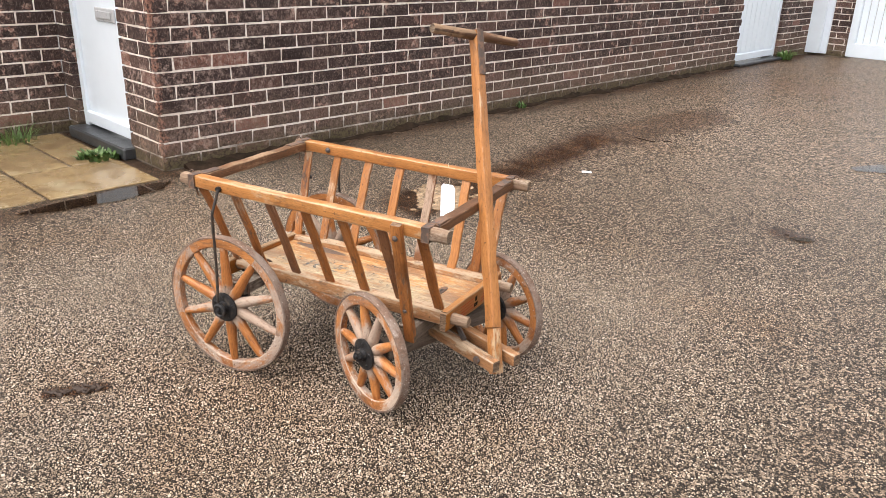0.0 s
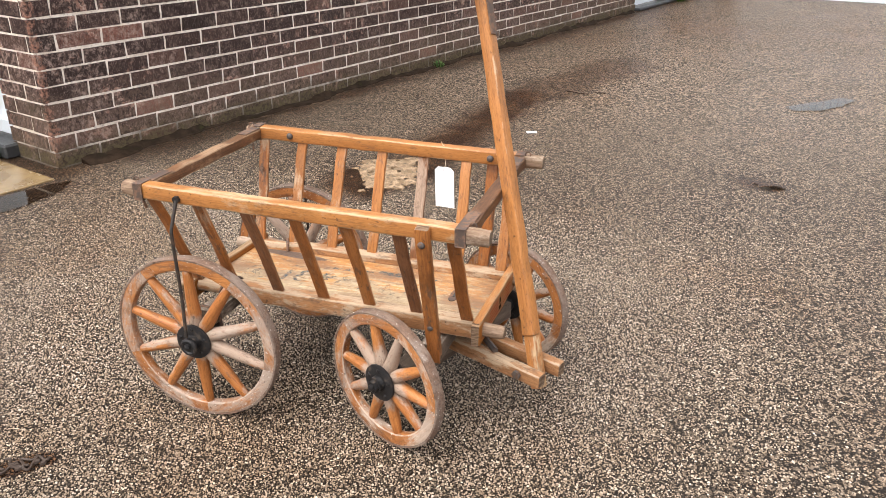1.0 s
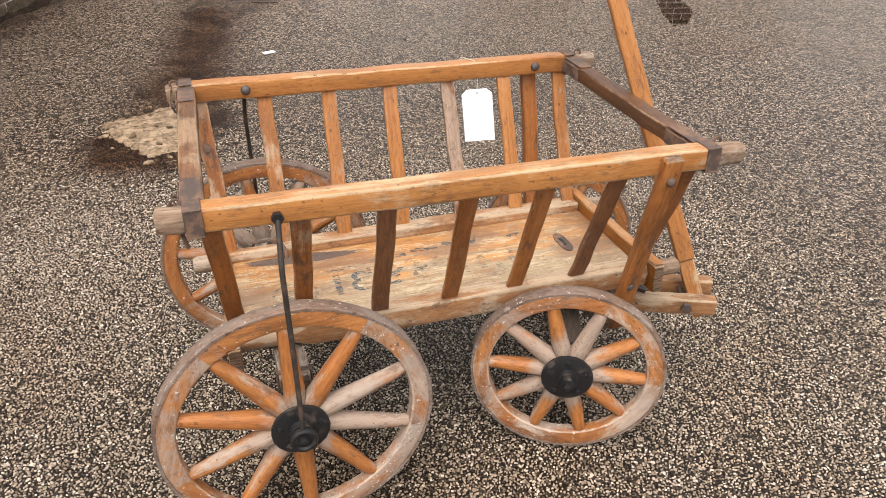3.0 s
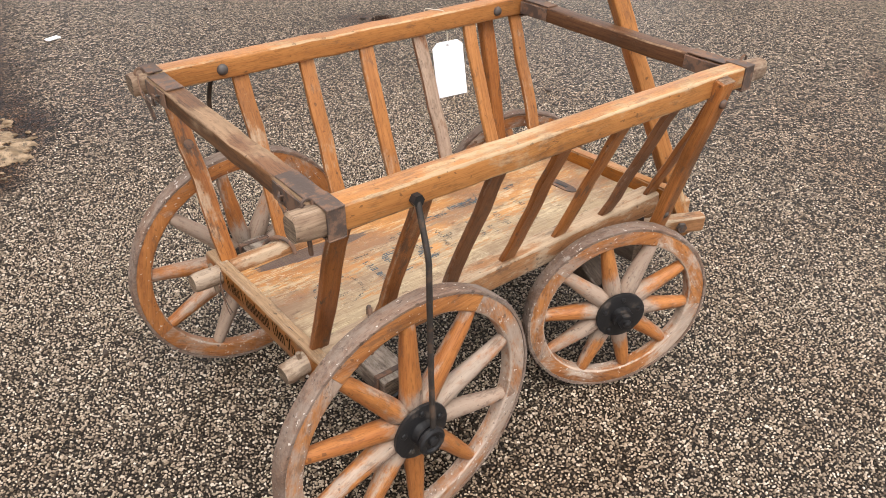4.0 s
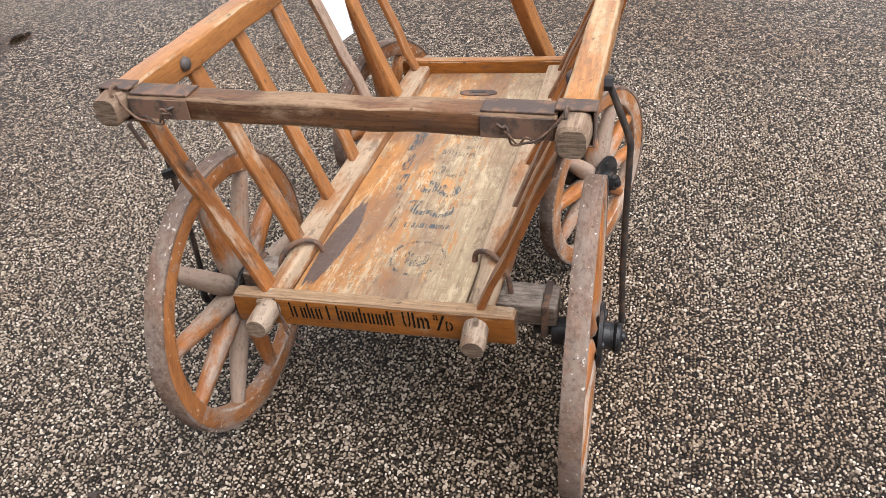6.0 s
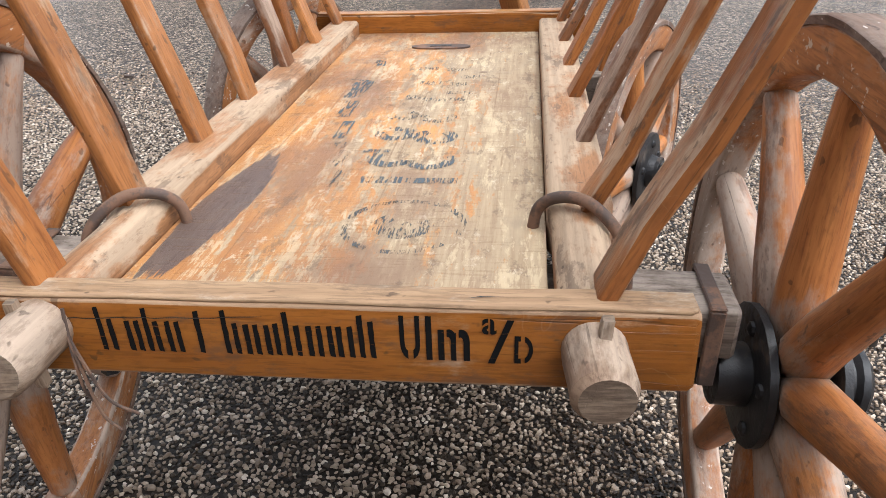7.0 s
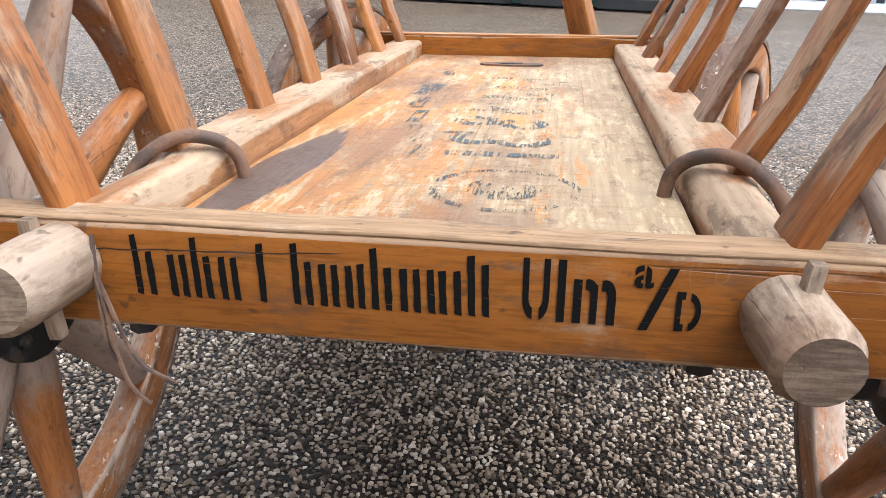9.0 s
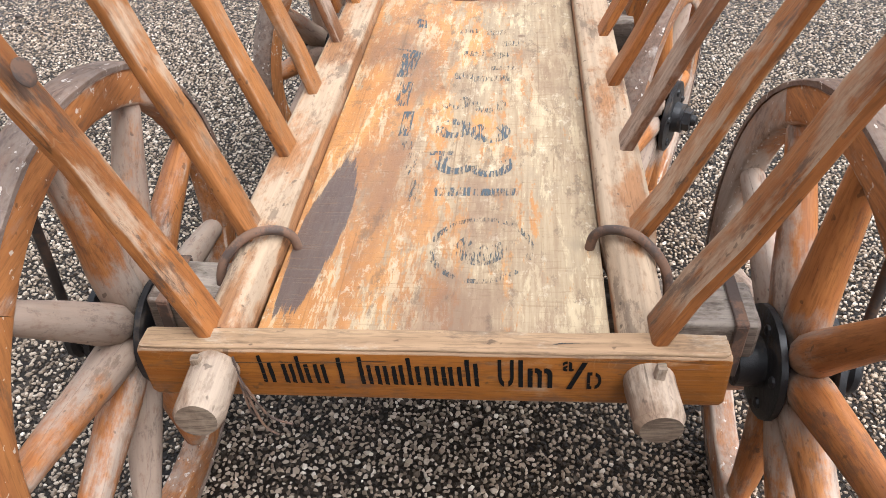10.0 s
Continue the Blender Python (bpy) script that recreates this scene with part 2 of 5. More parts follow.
def bed_wood():
    """The bed boards: scrubbed pale wood with amber varnish left in streaks, a dark spill and small burns."""
    m = Nodes("scrubbed_bed_wood", spec=0.3)
    pos, x, y, z = m.world_xyz()
    fine = m.noise(m.coords(scale=(10, 230, 230)), 1.0, 5, 0.68)
    broad = m.noise(m.coords(scale=(5, 26, 26)), 1.0, 4, 0.55, 1.5)
    patch = m.noise(m.coords(scale=(7, 34, 34)), 1.0, 9, 0.76)
    scuff = m.noise(m.coords(scale=(70, 150, 150)), 1.0, 5, 0.72)
    bare = m.mix(m.span(fine, 0.3, 0.7), (0.42, 0.318, 0.2), (0.3, 0.21, 0.128))
    cool = m.noise(m.coords(scale=(9, 20, 20)), 1.0, 6, 0.7)
    bare = m.mix(m.span(cool, 0.48, 0.68, 0.0, 0.6), bare, (0.27, 0.205, 0.14))
    amber = m.mix(m.span(broad, 0.35, 0.65), (0.48, 0.22, 0.062), (0.37, 0.15, 0.04))
    left = m.math("ADD", patch, m.math("MULTIPLY", y, 1.0))
    left = m.math("ADD", left, m.math("MULTIPLY", m.math("SUBTRACT", scuff, 0.5), 0.3))
    col = m.mix(m.math("MULTIPLY", m.span(left, 0.47, 0.55), 0.9), bare, amber)
    cream = m.span(m.noise(m.coords(scale=(12, 62, 62)), 1.0, 8, 0.76), 0.53, 0.59)
    col = m.mix(m.math("MULTIPLY", cream, 0.75), col, (0.52, 0.405, 0.255))
    fleck = m.span(m.noise(m.coords(scale=(55, 90, 90)), 1.0, 6, 0.75), 0.58, 0.63)
    col = m.mix(m.math("MULTIPLY", fleck, 0.6), col, (0.56, 0.46, 0.33))
    soil = m.noise(m.coords(scale=(5, 9, 9)), 1.0, 7, 0.68)
    col = m.mix(m.span(soil, 0.42, 0.62, 0.0, 0.75), col, (0.19, 0.11, 0.07))
    grime = m.span(m.noise(m.coords(scale=(20, 44, 44)), 1.0, 7, 0.76), 0.55, 0.63)
    col = m.mix(m.math("MULTIPLY", grime, 0.55), col, (0.12, 0.08, 0.055))
    # dark spill beside the far sill
    u = m.math("SUBTRACT", x, 0.052)
    v = m.math("SUBTRACT", y, m.math("MULTIPLY_ADD", u, -0.06, 0.1015))
    far = m.math("ADD", m.math("POWER", m.math("ABSOLUTE", m.math("DIVIDE", u, 0.108)), 1.7), m.math("POWER", m.math("ABSOLUTE", m.math("DIVIDE", v, 0.0195)), 1.9))
    ragged = m.math("ADD", far, m.math("MULTIPLY", m.math("SUBTRACT", patch, 0.5), 0.9))
    ragged = m.math("ADD", ragged, m.math("MULTIPLY", m.math("SUBTRACT", fine, 0.5), 1.1))
    spill = m.span(ragged, 0.92, 1.06, 1.0, 0.0)
    col = m.mix(m.math("MULTIPLY", spill, 0.93), col, m.mix(fine, (0.06, 0.046, 0.044), (0.125, 0.095, 0.085)))
    cross = m.span(m.noise(m.coords(scale=(330, 26, 26)), 1.0, 4, 0.7), 0.55, 0.64)
    col = m.mix(m.math("MULTIPLY", cross, 0.28), col, (0.2, 0.12, 0.06))
    lines = m.span(m.noise(m.coords(scale=(2.0, 260, 260)), 1.0, 2, 0.5), 0.64, 0.72)
    col = m.mix(m.math("MULTIPLY", lines, 0.35), col, (0.13, 0.065, 0.03))
    burn = m.span(m.noise(m.coords(scale=(26, 34, 34)), 1.0, 3, 0.5), 0.7, 0.77)
    col = m.mix(m.math("MULTIPLY", burn, 0.65), col, (0.09, 0.04, 0.025))
    height = m.math("ADD", fine, m.math("MULTIPLY", patch, 0.6))
    height = m.math("SUBTRACT", height, m.math("MULTIPLY", cross, 0.3))
    return m.done(col, m.span(left, 0.47, 0.6, 0.75, 0.5), m.bump(height, 0.6, 0.0012))


WOOD_BED = bed_wood()


def paint_worn(name, color, gaps=0.5, scale=90.0, rough=0.7):
    """Stencil paint: rubbed through in fine flecks."""
    m = Nodes(name, rough, spec=0.15)
    n = m.noise(m.coords(scale=(scale, scale * 9, scale * 9), shuffle=False), 1.0, 5, 0.7)
    hole = m.span(n, gaps - 0.04, gaps + 0.04)
    see = m.t.nodes.new("ShaderNodeBsdfTransparent")
    mixed = m.t.nodes.new("ShaderNodeMixShader")
    m.put(mixed.inputs[0], hole)
    m.put(m.bsdf.inputs["Base Color"], color)
    m.t.links.new(m.bsdf.outputs[0], mixed.inputs[1])
    m.t.links.new(see.outputs[0], mixed.inputs[2])
    m.t.links.new(mixed.outputs[0], m.out.inputs["Surface"])
    return m.mat


PAINT_BLACK = paint_worn("black_stencil_paint", (0.004, 0.004, 0.004), 0.65, 60, 0.8)
PAINT_FADED = paint_worn("faded_stencil_paint", (0.085, 0.09, 0.088), 0.45, 80)
PAINT_BLUE = paint_worn("rubbed_blue_black_paint", (0.085, 0.1, 0.108), 0.495, 42)
PAINT_RED = paint_worn("faded_red_paint", (0.35, 0.05, 0.03), 0.6, 80)


def plain(name, color, rough=0.5, vary=0.12, scale=12.0, bump=0.15, spec=0.5, dirt=(0.2, 0.17, 0.13), dirt_amount=0.2):
    m = Nodes(name, rough, spec=spec)
    n = m.noise(m.coords(scale=(scale,) * 3), 1.0, 5, 0.6)
    f = m.noise(m.coords(scale=(scale * 20,) * 3), 1.0, 3, 0.6)
    dark = tuple(c * (1 - vary) for c in color)
    col = m.mix(m.span(n, 0.3, 0.7), color, dark)
    col = m.mix(m.span(n, 0.58, 0.8, 0.0, dirt_amount), col, dirt)
    return m.done(col, m.span(n, 0.2, 0.8, rough * 0.85, min(1, rough * 1.15)), m.bump(f, bump, 0.001))


WHITE_DOOR = plain("white_door_paint", (0.72, 0.78, 0.84), 0.35, 0.04, 3.0, 0.05, dirt_amount=0.08)
SLATE = plain("dark_slate", (0.05, 0.052, 0.056), 0.35, 0.3, 14, 0.5)
PAPER = plain("white_paper_tag", (0.84, 0.87, 0.93), 0.6, 0.03, 20, 0.05, dirt_amount=0.05)
STRING = plain("pale_string", (0.62, 0.56, 0.46), 0.8, 0.15, 200, 0.5)
GREEN_DARK = plain("dark_green_metal", (0.008, 0.02, 0.016), 0.7, 0.3, 4, 0.2, 0.2)
BLACK_DARK = plain("dark_rubber_gap", (0.012, 0.012, 0.013), 0.8, 0.2, 4, 0.2)
WHITE_WALL = plain("white_fence_paint", (0.7, 0.72, 0.76), 0.5, 0.1, 2.5, 0.2)
NAVY_BAR = plain("navy_rail_paint", (0.02, 0.026, 0.04), 0.4, 0.2, 5, 0.1)
LITTER = plain("white_plastic_scrap", (0.8, 0.8, 0.78), 0.5, 0.05, 30, 0.1)
TWIG = plain("wet_twig_bark", (0.05, 0.03, 0.02), 0.6, 0.3, 60, 0.6)
STEEL_BOX = plain("brushed_letter_plate", (0.45, 0.45, 0.46), 0.3, 0.1, 30, 0.1)
SOIL = plain("wet_mossy_soil", (0.032, 0.019, 0.011), 0.8, 0.6, 14, 0.8, 0.15, (0.045, 0.042, 0.014), 0.7)
MORTAR_SLAB = plain("roof_slab_grey", (0.3, 0.29, 0.27), 0.9, 0.2, 1.5, 0.4)


def leaf_material(name, a, b):
    m = Nodes(name, 0.5)
    c = m.mix(m.random("island"), a, b)
    return m.done(c)


LEAF = leaf_material("weed_leaf", (0.045, 0.1, 0.025), (0.13, 0.2, 0.06))
GRASS = leaf_material("grass_blade", (0.07, 0.15, 0.03), (0.16, 0.24, 0.07))


def brick_material():
    m = Nodes("dark_purple_brick", 0.75, spec=0.2)
    pos, x, y, z = m.world_xyz()
    piece = m.random("island")
    obj = m.random()
    which = m.math("FRACT", m.math("ADD", piece, m.math("MULTIPLY", obj, 7.31)))
    rag = m.noise(pos, 55, 5, 0.7)
    fine = m.noise(pos, 260, 3, 0.6)
    col = m.ramp(which, (0.0, (0.026, 0.015, 0.013)), (0.5, (0.042, 0.023, 0.02)), (0.84, (0.065, 0.036, 0.029)),
                 (0.96, (0.11, 0.056, 0.043)), (1.0, (0.24, 0.105, 0.077)))
    col = m.mix(m.span(rag, 0.4, 0.68, 0.0, 0.6), col, (0.04, 0.028, 0.028))
    big = m.noise(pos, 2.3, 5, 0.65)
    mid = m.noise(pos, 14, 6, 0.75)
    # spalled pink faces
    spall = m.math("MULTIPLY", m.span(mid, 0.53, 0.6), m.span(big, 0.47, 0.58))
    col = m.mix(m.math("MULTIPLY", spall, 0.75), col, m.mix(m.span(rag, 0.4, 0.6), (0.34, 0.17, 0.13), (0.55, 0.38, 0.31)))
    # salt bloom
    salt = m.math("MULTIPLY", m.span(m.noise(pos, 110, 5, 0.85), 0.57, 0.66), m.span(m.noise(pos, 1.7, 6, 0.7), 0.38, 0.6, 0.15, 1.0))
    col = m.mix(m.math("MULTIPLY", salt, 0.75), col, (0.55, 0.44, 0.38))
    drag = m.t.nodes.new("ShaderNodeVectorMath")
    drag.operation = "MULTIPLY"
    m.put(drag.inputs[0], pos)
    drag.inputs[1].default_value = (1, 1, 0.3)
    wire = m.noise(drag.outputs[0], 190, 4, 0.8)
    col = m.mix(m.span(wire, 0.56, 0.66, 0.0, 0.7), col, (0.36, 0.26, 0.22))
    col = m.mix(m.span(wire, 0.34, 0.46, 0.75, 0.0), col, (0.014, 0.009, 0.008))
    base = m.math("ADD", z, m.math("MULTIPLY", m.math("SUBTRACT", mid, 0.5), 0.8))
    worn = m.math("MULTIPLY", m.span(base, 0.2, 0.42, 1.0, 0.0), m.span(rag, 0.35, 0.6))
    col = m.mix(m.math("MULTIPLY", worn, 0.5), col, (0.24, 0.16, 0.125))
    chipped = m.math("SQRT", m.math("ADD", m.math("POWER", m.math("SUBTRACT", x, -1.885), 2.0), m.math("POWER", m.math("SUBTRACT", y, 1.215), 2.0)))
    raw = m.span(m.math("ADD", chipped, m.math("MULTIPLY", m.math("SUBTRACT", mid, 0.5), 0.22)), 0.012, 0.03, 1.0, 0.0)
    col = m.mix(m.math("MULTIPLY", m.math("MULTIPLY", raw, m.span(rag, 0.4, 0.6)), 0.8), col, (0.38, 0.19, 0.135))
    # mortar smeared over the faces, most of all towards the corner and the foot
    smear = m.math("MULTIPLY", m.span(m.noise(pos, 34, 7, 0.82), 0.47, 0.62), m.span(m.noise(pos, 3.1, 4, 0.6), 0.4, 0.62))
    near = m.span(chipped, 0.15, 1.1, 0.75, 0.35)
    col = m.mix(m.math("MULTIPLY", smear, near), col, (0.43, 0.31, 0.265))
    # grey-green growth low on the wall, in ragged patches
    low = m.math("ADD", z, m.math("MULTIPLY", m.math("SUBTRACT", big, 0.5), 0.9))
    moss = m.math("MULTIPLY", m.span(low, 0.12, 0.34, 1.0, 0.0), m.span(mid, 0.38, 0.6))
    col = m.mix(m.math("MULTIPLY", moss, 0.3), col, (0.13, 0.1, 0.055))
    splash = m.span(m.math("ADD", z, m.math("MULTIPLY", m.math("SUBTRACT", mid, 0.5), 0.35)), 0.03, 0.13, 0.8, 0.0)
    col = m.mix(splash, col, m.mix(m.span(rag, 0.4, 0.6), (0.05, 0.033, 0.02), (0.1, 0.085, 0.04)))
    h = m.math("ADD", m.math("MULTIPLY", rag, 0.7), m.math("MULTIPLY", wire, 0.5))
    return m.done(col, m.span(rag, 0.3, 0.7, 0.6, 0.95), m.bump(h, 1.0, 0.006))


def mortar_material():
    m = Nodes("pale_mortar", 0.95, spec=0.2)
    pos, x, y, z = m.world_xyz()
    n, f = m.noise(pos, 9, 6, 0.7), m.noise(pos, 300, 3, 0.6)
    col = m.mix(m.span(n, 0.3, 0.7), (0.92, 0.85, 0.77), (0.62, 0.53, 0.45))
    col = m.mix(m.span(m.noise(pos, 60, 5, 0.75), 0.52, 0.68, 0.0, 0.7), col, (0.3, 0.24, 0.2))
    big = m.noise(pos, 2.3, 5, 0.65)
    low = m.math("ADD", z, m.math("MULTIPLY", m.math("SUBTRACT", big, 0.5), 0.9))
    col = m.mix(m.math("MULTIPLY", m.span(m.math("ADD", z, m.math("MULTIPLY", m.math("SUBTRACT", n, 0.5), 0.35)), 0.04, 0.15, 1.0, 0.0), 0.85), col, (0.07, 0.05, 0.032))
    return m.done(col, 0.95, m.bump(f, 0.6, 0.002))


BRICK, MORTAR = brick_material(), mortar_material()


def blot(m, x, y, rag, a, b, r, soft=0.5):
    """A ragged stain along the line from a to b on the ground, r wide: 1 inside."""
    dx, dy = b[0] - a[0], b[1] - a[1]
    ll = max(dx * dx + dy * dy, 1e-6)
    px, py = m.math("SUBTRACT", x, a[0]), m.math("SUBTRACT", y, a[1])
    t = m.math("DIVIDE", m.math("ADD", m.math("MULTIPLY", px, dx), m.math("MULTIPLY", py, dy)), ll, clamp=True)
    qx = m.math("SUBTRACT", px, m.math("MULTIPLY", t, dx))
    qy = m.math("SUBTRACT", py, m.math("MULTIPLY", t, dy))
    d = m.math("SQRT", m.math("ADD", m.math("MULTIPLY", qx, qx), m.math("MULTIPLY", qy, qy)))
    d = m.math("ADD", d, m.math("MULTIPLY", m.math("SUBTRACT", rag, 0.5), r * 1.6))
    return m.span(d, r * (1 - soft), r * (1 + soft * 0.3), 1.0, 0.0)


CHIP_STOPS = ((0.0, (0.02, 0.013, 0.009)), (0.13, (0.06, 0.042, 0.029)), (0.25, (0.2, 0.149, 0.106)), (0.65, (0.34, 0.266, 0.197)),
              (0.9, (0.48, 0.395, 0.31)), (1.0, (0.66, 0.58, 0.49)))
FAR_STOPS = ((0.0, (0.02, 0.013, 0.008)), (0.24, (0.045, 0.03, 0.019)), (0.34, (0.3, 0.215, 0.145)), (0.72, (0.54, 0.405, 0.283)),
             (0.93, (0.7, 0.565, 0.43)), (1.0, (0.8, 0.7, 0.57)))
BINDER, CHIP_REACH = (0.01, 0.0066, 0.0043), (1.75, 1.62)


def damp_masks(m, x, y, pos):
    rag = m.noise(pos, 5.0, 6, 0.65)
    wide = m.noise(pos, 0.8, 4, 0.6)
    silt = blot(m, x, y, rag, (-0.24, 1.95), (0.0, 3.5), 0.24, 0.8)
    silt = m.math("MAXIMUM", silt, blot(m, x, y, rag, (-0.36, 1.48), (-0.22, 1.85), 0.25))
    silt = m.math("MAXIMUM", silt, m.math("MULTIPLY", blot(m, x, y, rag, (0.0, 3.5), (0.5, 4.8), 0.3), 0.6))
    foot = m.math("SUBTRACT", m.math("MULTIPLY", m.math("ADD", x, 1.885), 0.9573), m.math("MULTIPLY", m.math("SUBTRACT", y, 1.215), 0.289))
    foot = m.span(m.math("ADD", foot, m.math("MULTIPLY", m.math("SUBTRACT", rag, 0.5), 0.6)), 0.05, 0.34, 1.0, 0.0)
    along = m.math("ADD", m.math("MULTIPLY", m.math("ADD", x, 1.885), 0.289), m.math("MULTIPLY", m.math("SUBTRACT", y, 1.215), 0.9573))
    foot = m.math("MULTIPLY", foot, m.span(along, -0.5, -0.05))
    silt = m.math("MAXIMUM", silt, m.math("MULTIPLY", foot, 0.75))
    silt = m.math("MAXIMUM", silt, m.math("MULTIPLY", blot(m, x, y, rag, (1.38, 2.04), (1.46, 2.0), 0.1), 0.85))
    silt = m.math("MAXIMUM", silt, m.math("MULTIPLY", blot(m, x, y, m.noise(pos, 26, 6, 0.8), (-0.37, -0.66), (-0.28, -0.57), 0.034, 0.25), 1.0))
    silt = m.math("MAXIMUM", silt, m.math("MULTIPLY", blot(m, x, y, m.noise(pos, 9, 6, 0.75), (2.6, 0.15), (3.3, -0.4), 0.2, 0.8), 0.7))
    silt = m.math("MAXIMUM", silt, m.math("MULTIPLY", blot(m, x, y, rag, (-1.72, 1.0), (-2.02, -0.2), 0.14), 0.6))
    far = m.math("MULTIPLY", m.span(y, 3.6, 7.5, 0.0, 0.8), m.span(m.math("ADD", m.math("MULTIPLY", wide, 0.6), m.math("MULTIPLY", rag, 0.4)), 0.36, 0.56))
    return rag, wide, silt, far


def ground_material(name, pieces):
    """Exposed aggregate: cream, tan and brown chips in dark binder. With pieces, the chips are the islands of the mesh."""
    m = Nodes(name, 0.6, spec=0.4 if pieces else 0.18)
    pos, x, y, z = m.world_xyz()
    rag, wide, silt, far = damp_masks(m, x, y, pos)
    fine = m.noise(pos, 420, 3, 0.6)
    if pieces:
        col = m.ramp(m.random("island"), *CHIP_STOPS)
        normal = m.bump(fine, 0.4, 0.0008)
    else:
        warp = m.t.nodes.new("ShaderNodeVectorMath")
        wobble = m.t.nodes.new("ShaderNodeTexNoise")
        wobble.inputs["Scale"].default_value = 60
        m.put(wobble.inputs["Vector"], pos)
        warp.operation = "MULTIPLY_ADD"
        m.put(warp.inputs[0], wobble.outputs["Color"])
        warp.inputs[1].default_value = (0.004, 0.004, 0.004)
        m.put(warp.inputs[2], pos)
        cell = m.voronoi(warp.outputs[0], 140)
        edge = m.voronoi(warp.outputs[0], 140, "DISTANCE_TO_EDGE")
        sep = m.t.nodes.new("ShaderNodeSeparateColor")
        m.put(sep.inputs[0], cell.outputs["Color"])
        chip = m.ramp(sep.outputs[0], *FAR_STOPS)
        gap = m.span(edge.outputs["Distance"], 0.13, 0.26)
        col = m.mix(gap, BINDER, chip)
        dome = m.math("SUBTRACT", 1.0, cell.outputs["Distance"])
        normal = m.bump(m.math("MULTIPLY", dome, gap), 1.0, 0.004)
        coarse = m.voronoi(warp.outputs[0], 135)
        csep = m.t.nodes.new("ShaderNodeSeparateColor")
        m.put(csep.inputs[0], coarse.outputs["Color"])
        col = m.mix(m.span(csep.outputs[1], 0.24, 0.42, 0.65, 0.0), col, BINDER)
        col = m.mix(m.span(csep.outputs[1], 0.7, 0.88, 0.0, 0.35), col, (0.7, 0.54, 0.4))
        grit = m.voronoi(warp.outputs[0], 100)
        gsep = m.t.nodes.new("ShaderNodeSeparateColor")
        m.put(gsep.inputs[0], grit.outputs["Color"])
        beyond = m.math("MAXIMUM", m.span(y, 1.5, 4.0), m.span(x, 1.1, 4.0, 0.0, 0.6))
        col = m.mix(m.math("MULTIPLY", m.span(gsep.outputs[0], 0.3, 0.46, 0.75, 0.0), beyond), col, BINDER)
        col = m.mix(m.math("MULTIPLY", m.span(gsep.outputs[0], 0.65, 0.84, 0.0, 0.48), beyond), col, (0.66, 0.5, 0.37))
        clump = m.noise(pos, 38, 4, 0.7)
        col = m.mix(m.span(clump, 0.48, 0.68, 0.0, 0.4), col, (0.055, 0.036, 0.022))
        # where the chips stand loose, only their dark bed is left between them
        off = m.math("MAXIMUM", m.math("DIVIDE", m.math("ABSOLUTE", x), CHIP_REACH[0]), m.math("DIVIDE", m.math("ABSOLUTE", m.math("ADD", y, 0.02)), CHIP_REACH[1]))
        col = m.mix(m.math("MULTIPLY", m.math("DIVIDE", m.math("SUBTRACT", 1.0, off), 0.45, clamp=True), 0.9), col, BINDER)
    col = m.mix(m.span(wide, 0.47, 0.7, 0.0, 0.6), col, (0.82, 0.7, 0.58), "MULTIPLY")
    col = m.mix(m.math("MULTIPLY", far, 0.8), col, (0.78, 0.62, 0.5), "MULTIPLY")
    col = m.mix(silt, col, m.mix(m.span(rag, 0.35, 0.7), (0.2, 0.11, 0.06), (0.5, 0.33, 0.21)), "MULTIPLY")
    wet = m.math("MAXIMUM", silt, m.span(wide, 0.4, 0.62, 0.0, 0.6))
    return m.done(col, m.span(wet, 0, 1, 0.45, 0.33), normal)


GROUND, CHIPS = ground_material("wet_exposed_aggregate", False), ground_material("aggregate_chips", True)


def slab_material():
    m = Nodes("wet_sandstone_slab", 0.35)
    pos, x, y, z = m.world_xyz()
    n, f = m.noise(pos, 6, 6, 0.65), m.noise(pos, 120, 4, 0.6)
    col = m.mix(m.span(n, 0.3, 0.7), (0.3, 0.21, 0.105), (0.14, 0.09, 0.042))
    col = m.mix(m.span(m.noise(pos, 2.5, 4, 0.6), 0.5, 0.7, 0.0, 0.6), col, (0.4, 0.34, 0.22))
    return m.done(col, m.span(n, 0.35, 0.65, 0.06, 0.45), m.bump(f, 0.3, 0.002))


def concrete_material():
    m = Nodes("ochre_broken_concrete", 0.8)
    pos, x, y, z = m.world_xyz()
    n, f = m.noise(pos, 18, 6, 0.7), m.noise(pos, 150, 4, 0.65)
    col = m.mix(m.span(n, 0.35, 0.6), (0.38, 0.265, 0.165), (0.17, 0.11, 0.06))
    col = m.mix(m.span(m.noise(pos, 42, 6, 0.75), 0.52, 0.6, 0.0, 0.8), col, (0.07, 0.05, 0.03))
    return m.done(col, 0.7, m.bump(m.math("ADD", n, f), 0.7, 0.005))


def water_material():
    m = Nodes("puddle_water", 0.03)
    see = m.t.nodes.new("ShaderNodeBsdfTransparent")
    see.inputs[0].default_value = (0.5, 0.44, 0.36, 1)
    shine = m.t.nodes.new("ShaderNodeBsdfGlossy")
    shine.inputs["Roughness"].default_value = 0.02
    fres = m.t.nodes.new("ShaderNodeFresnel")
    fres.inputs["IOR"].default_value = 1.5
    mixed = m.t.nodes.new("ShaderNodeMixShader")
    m.t.links.new(fres.outputs[0], mixed.inputs[0])
    m.t.links.new(see.outputs[0], mixed.inputs[1])
    m.t.links.new(shine.outputs[0], mixed.inputs[2])
    m.t.links.new(mixed.outputs[0], m.out.inputs["Surface"])
    return m.mat


SLAB, CONCRETE, WATER = slab_material(), concrete_material(), water_material()


# ---- mesh helpers ----
PLACE = {}
SWAY = [Matrix()]


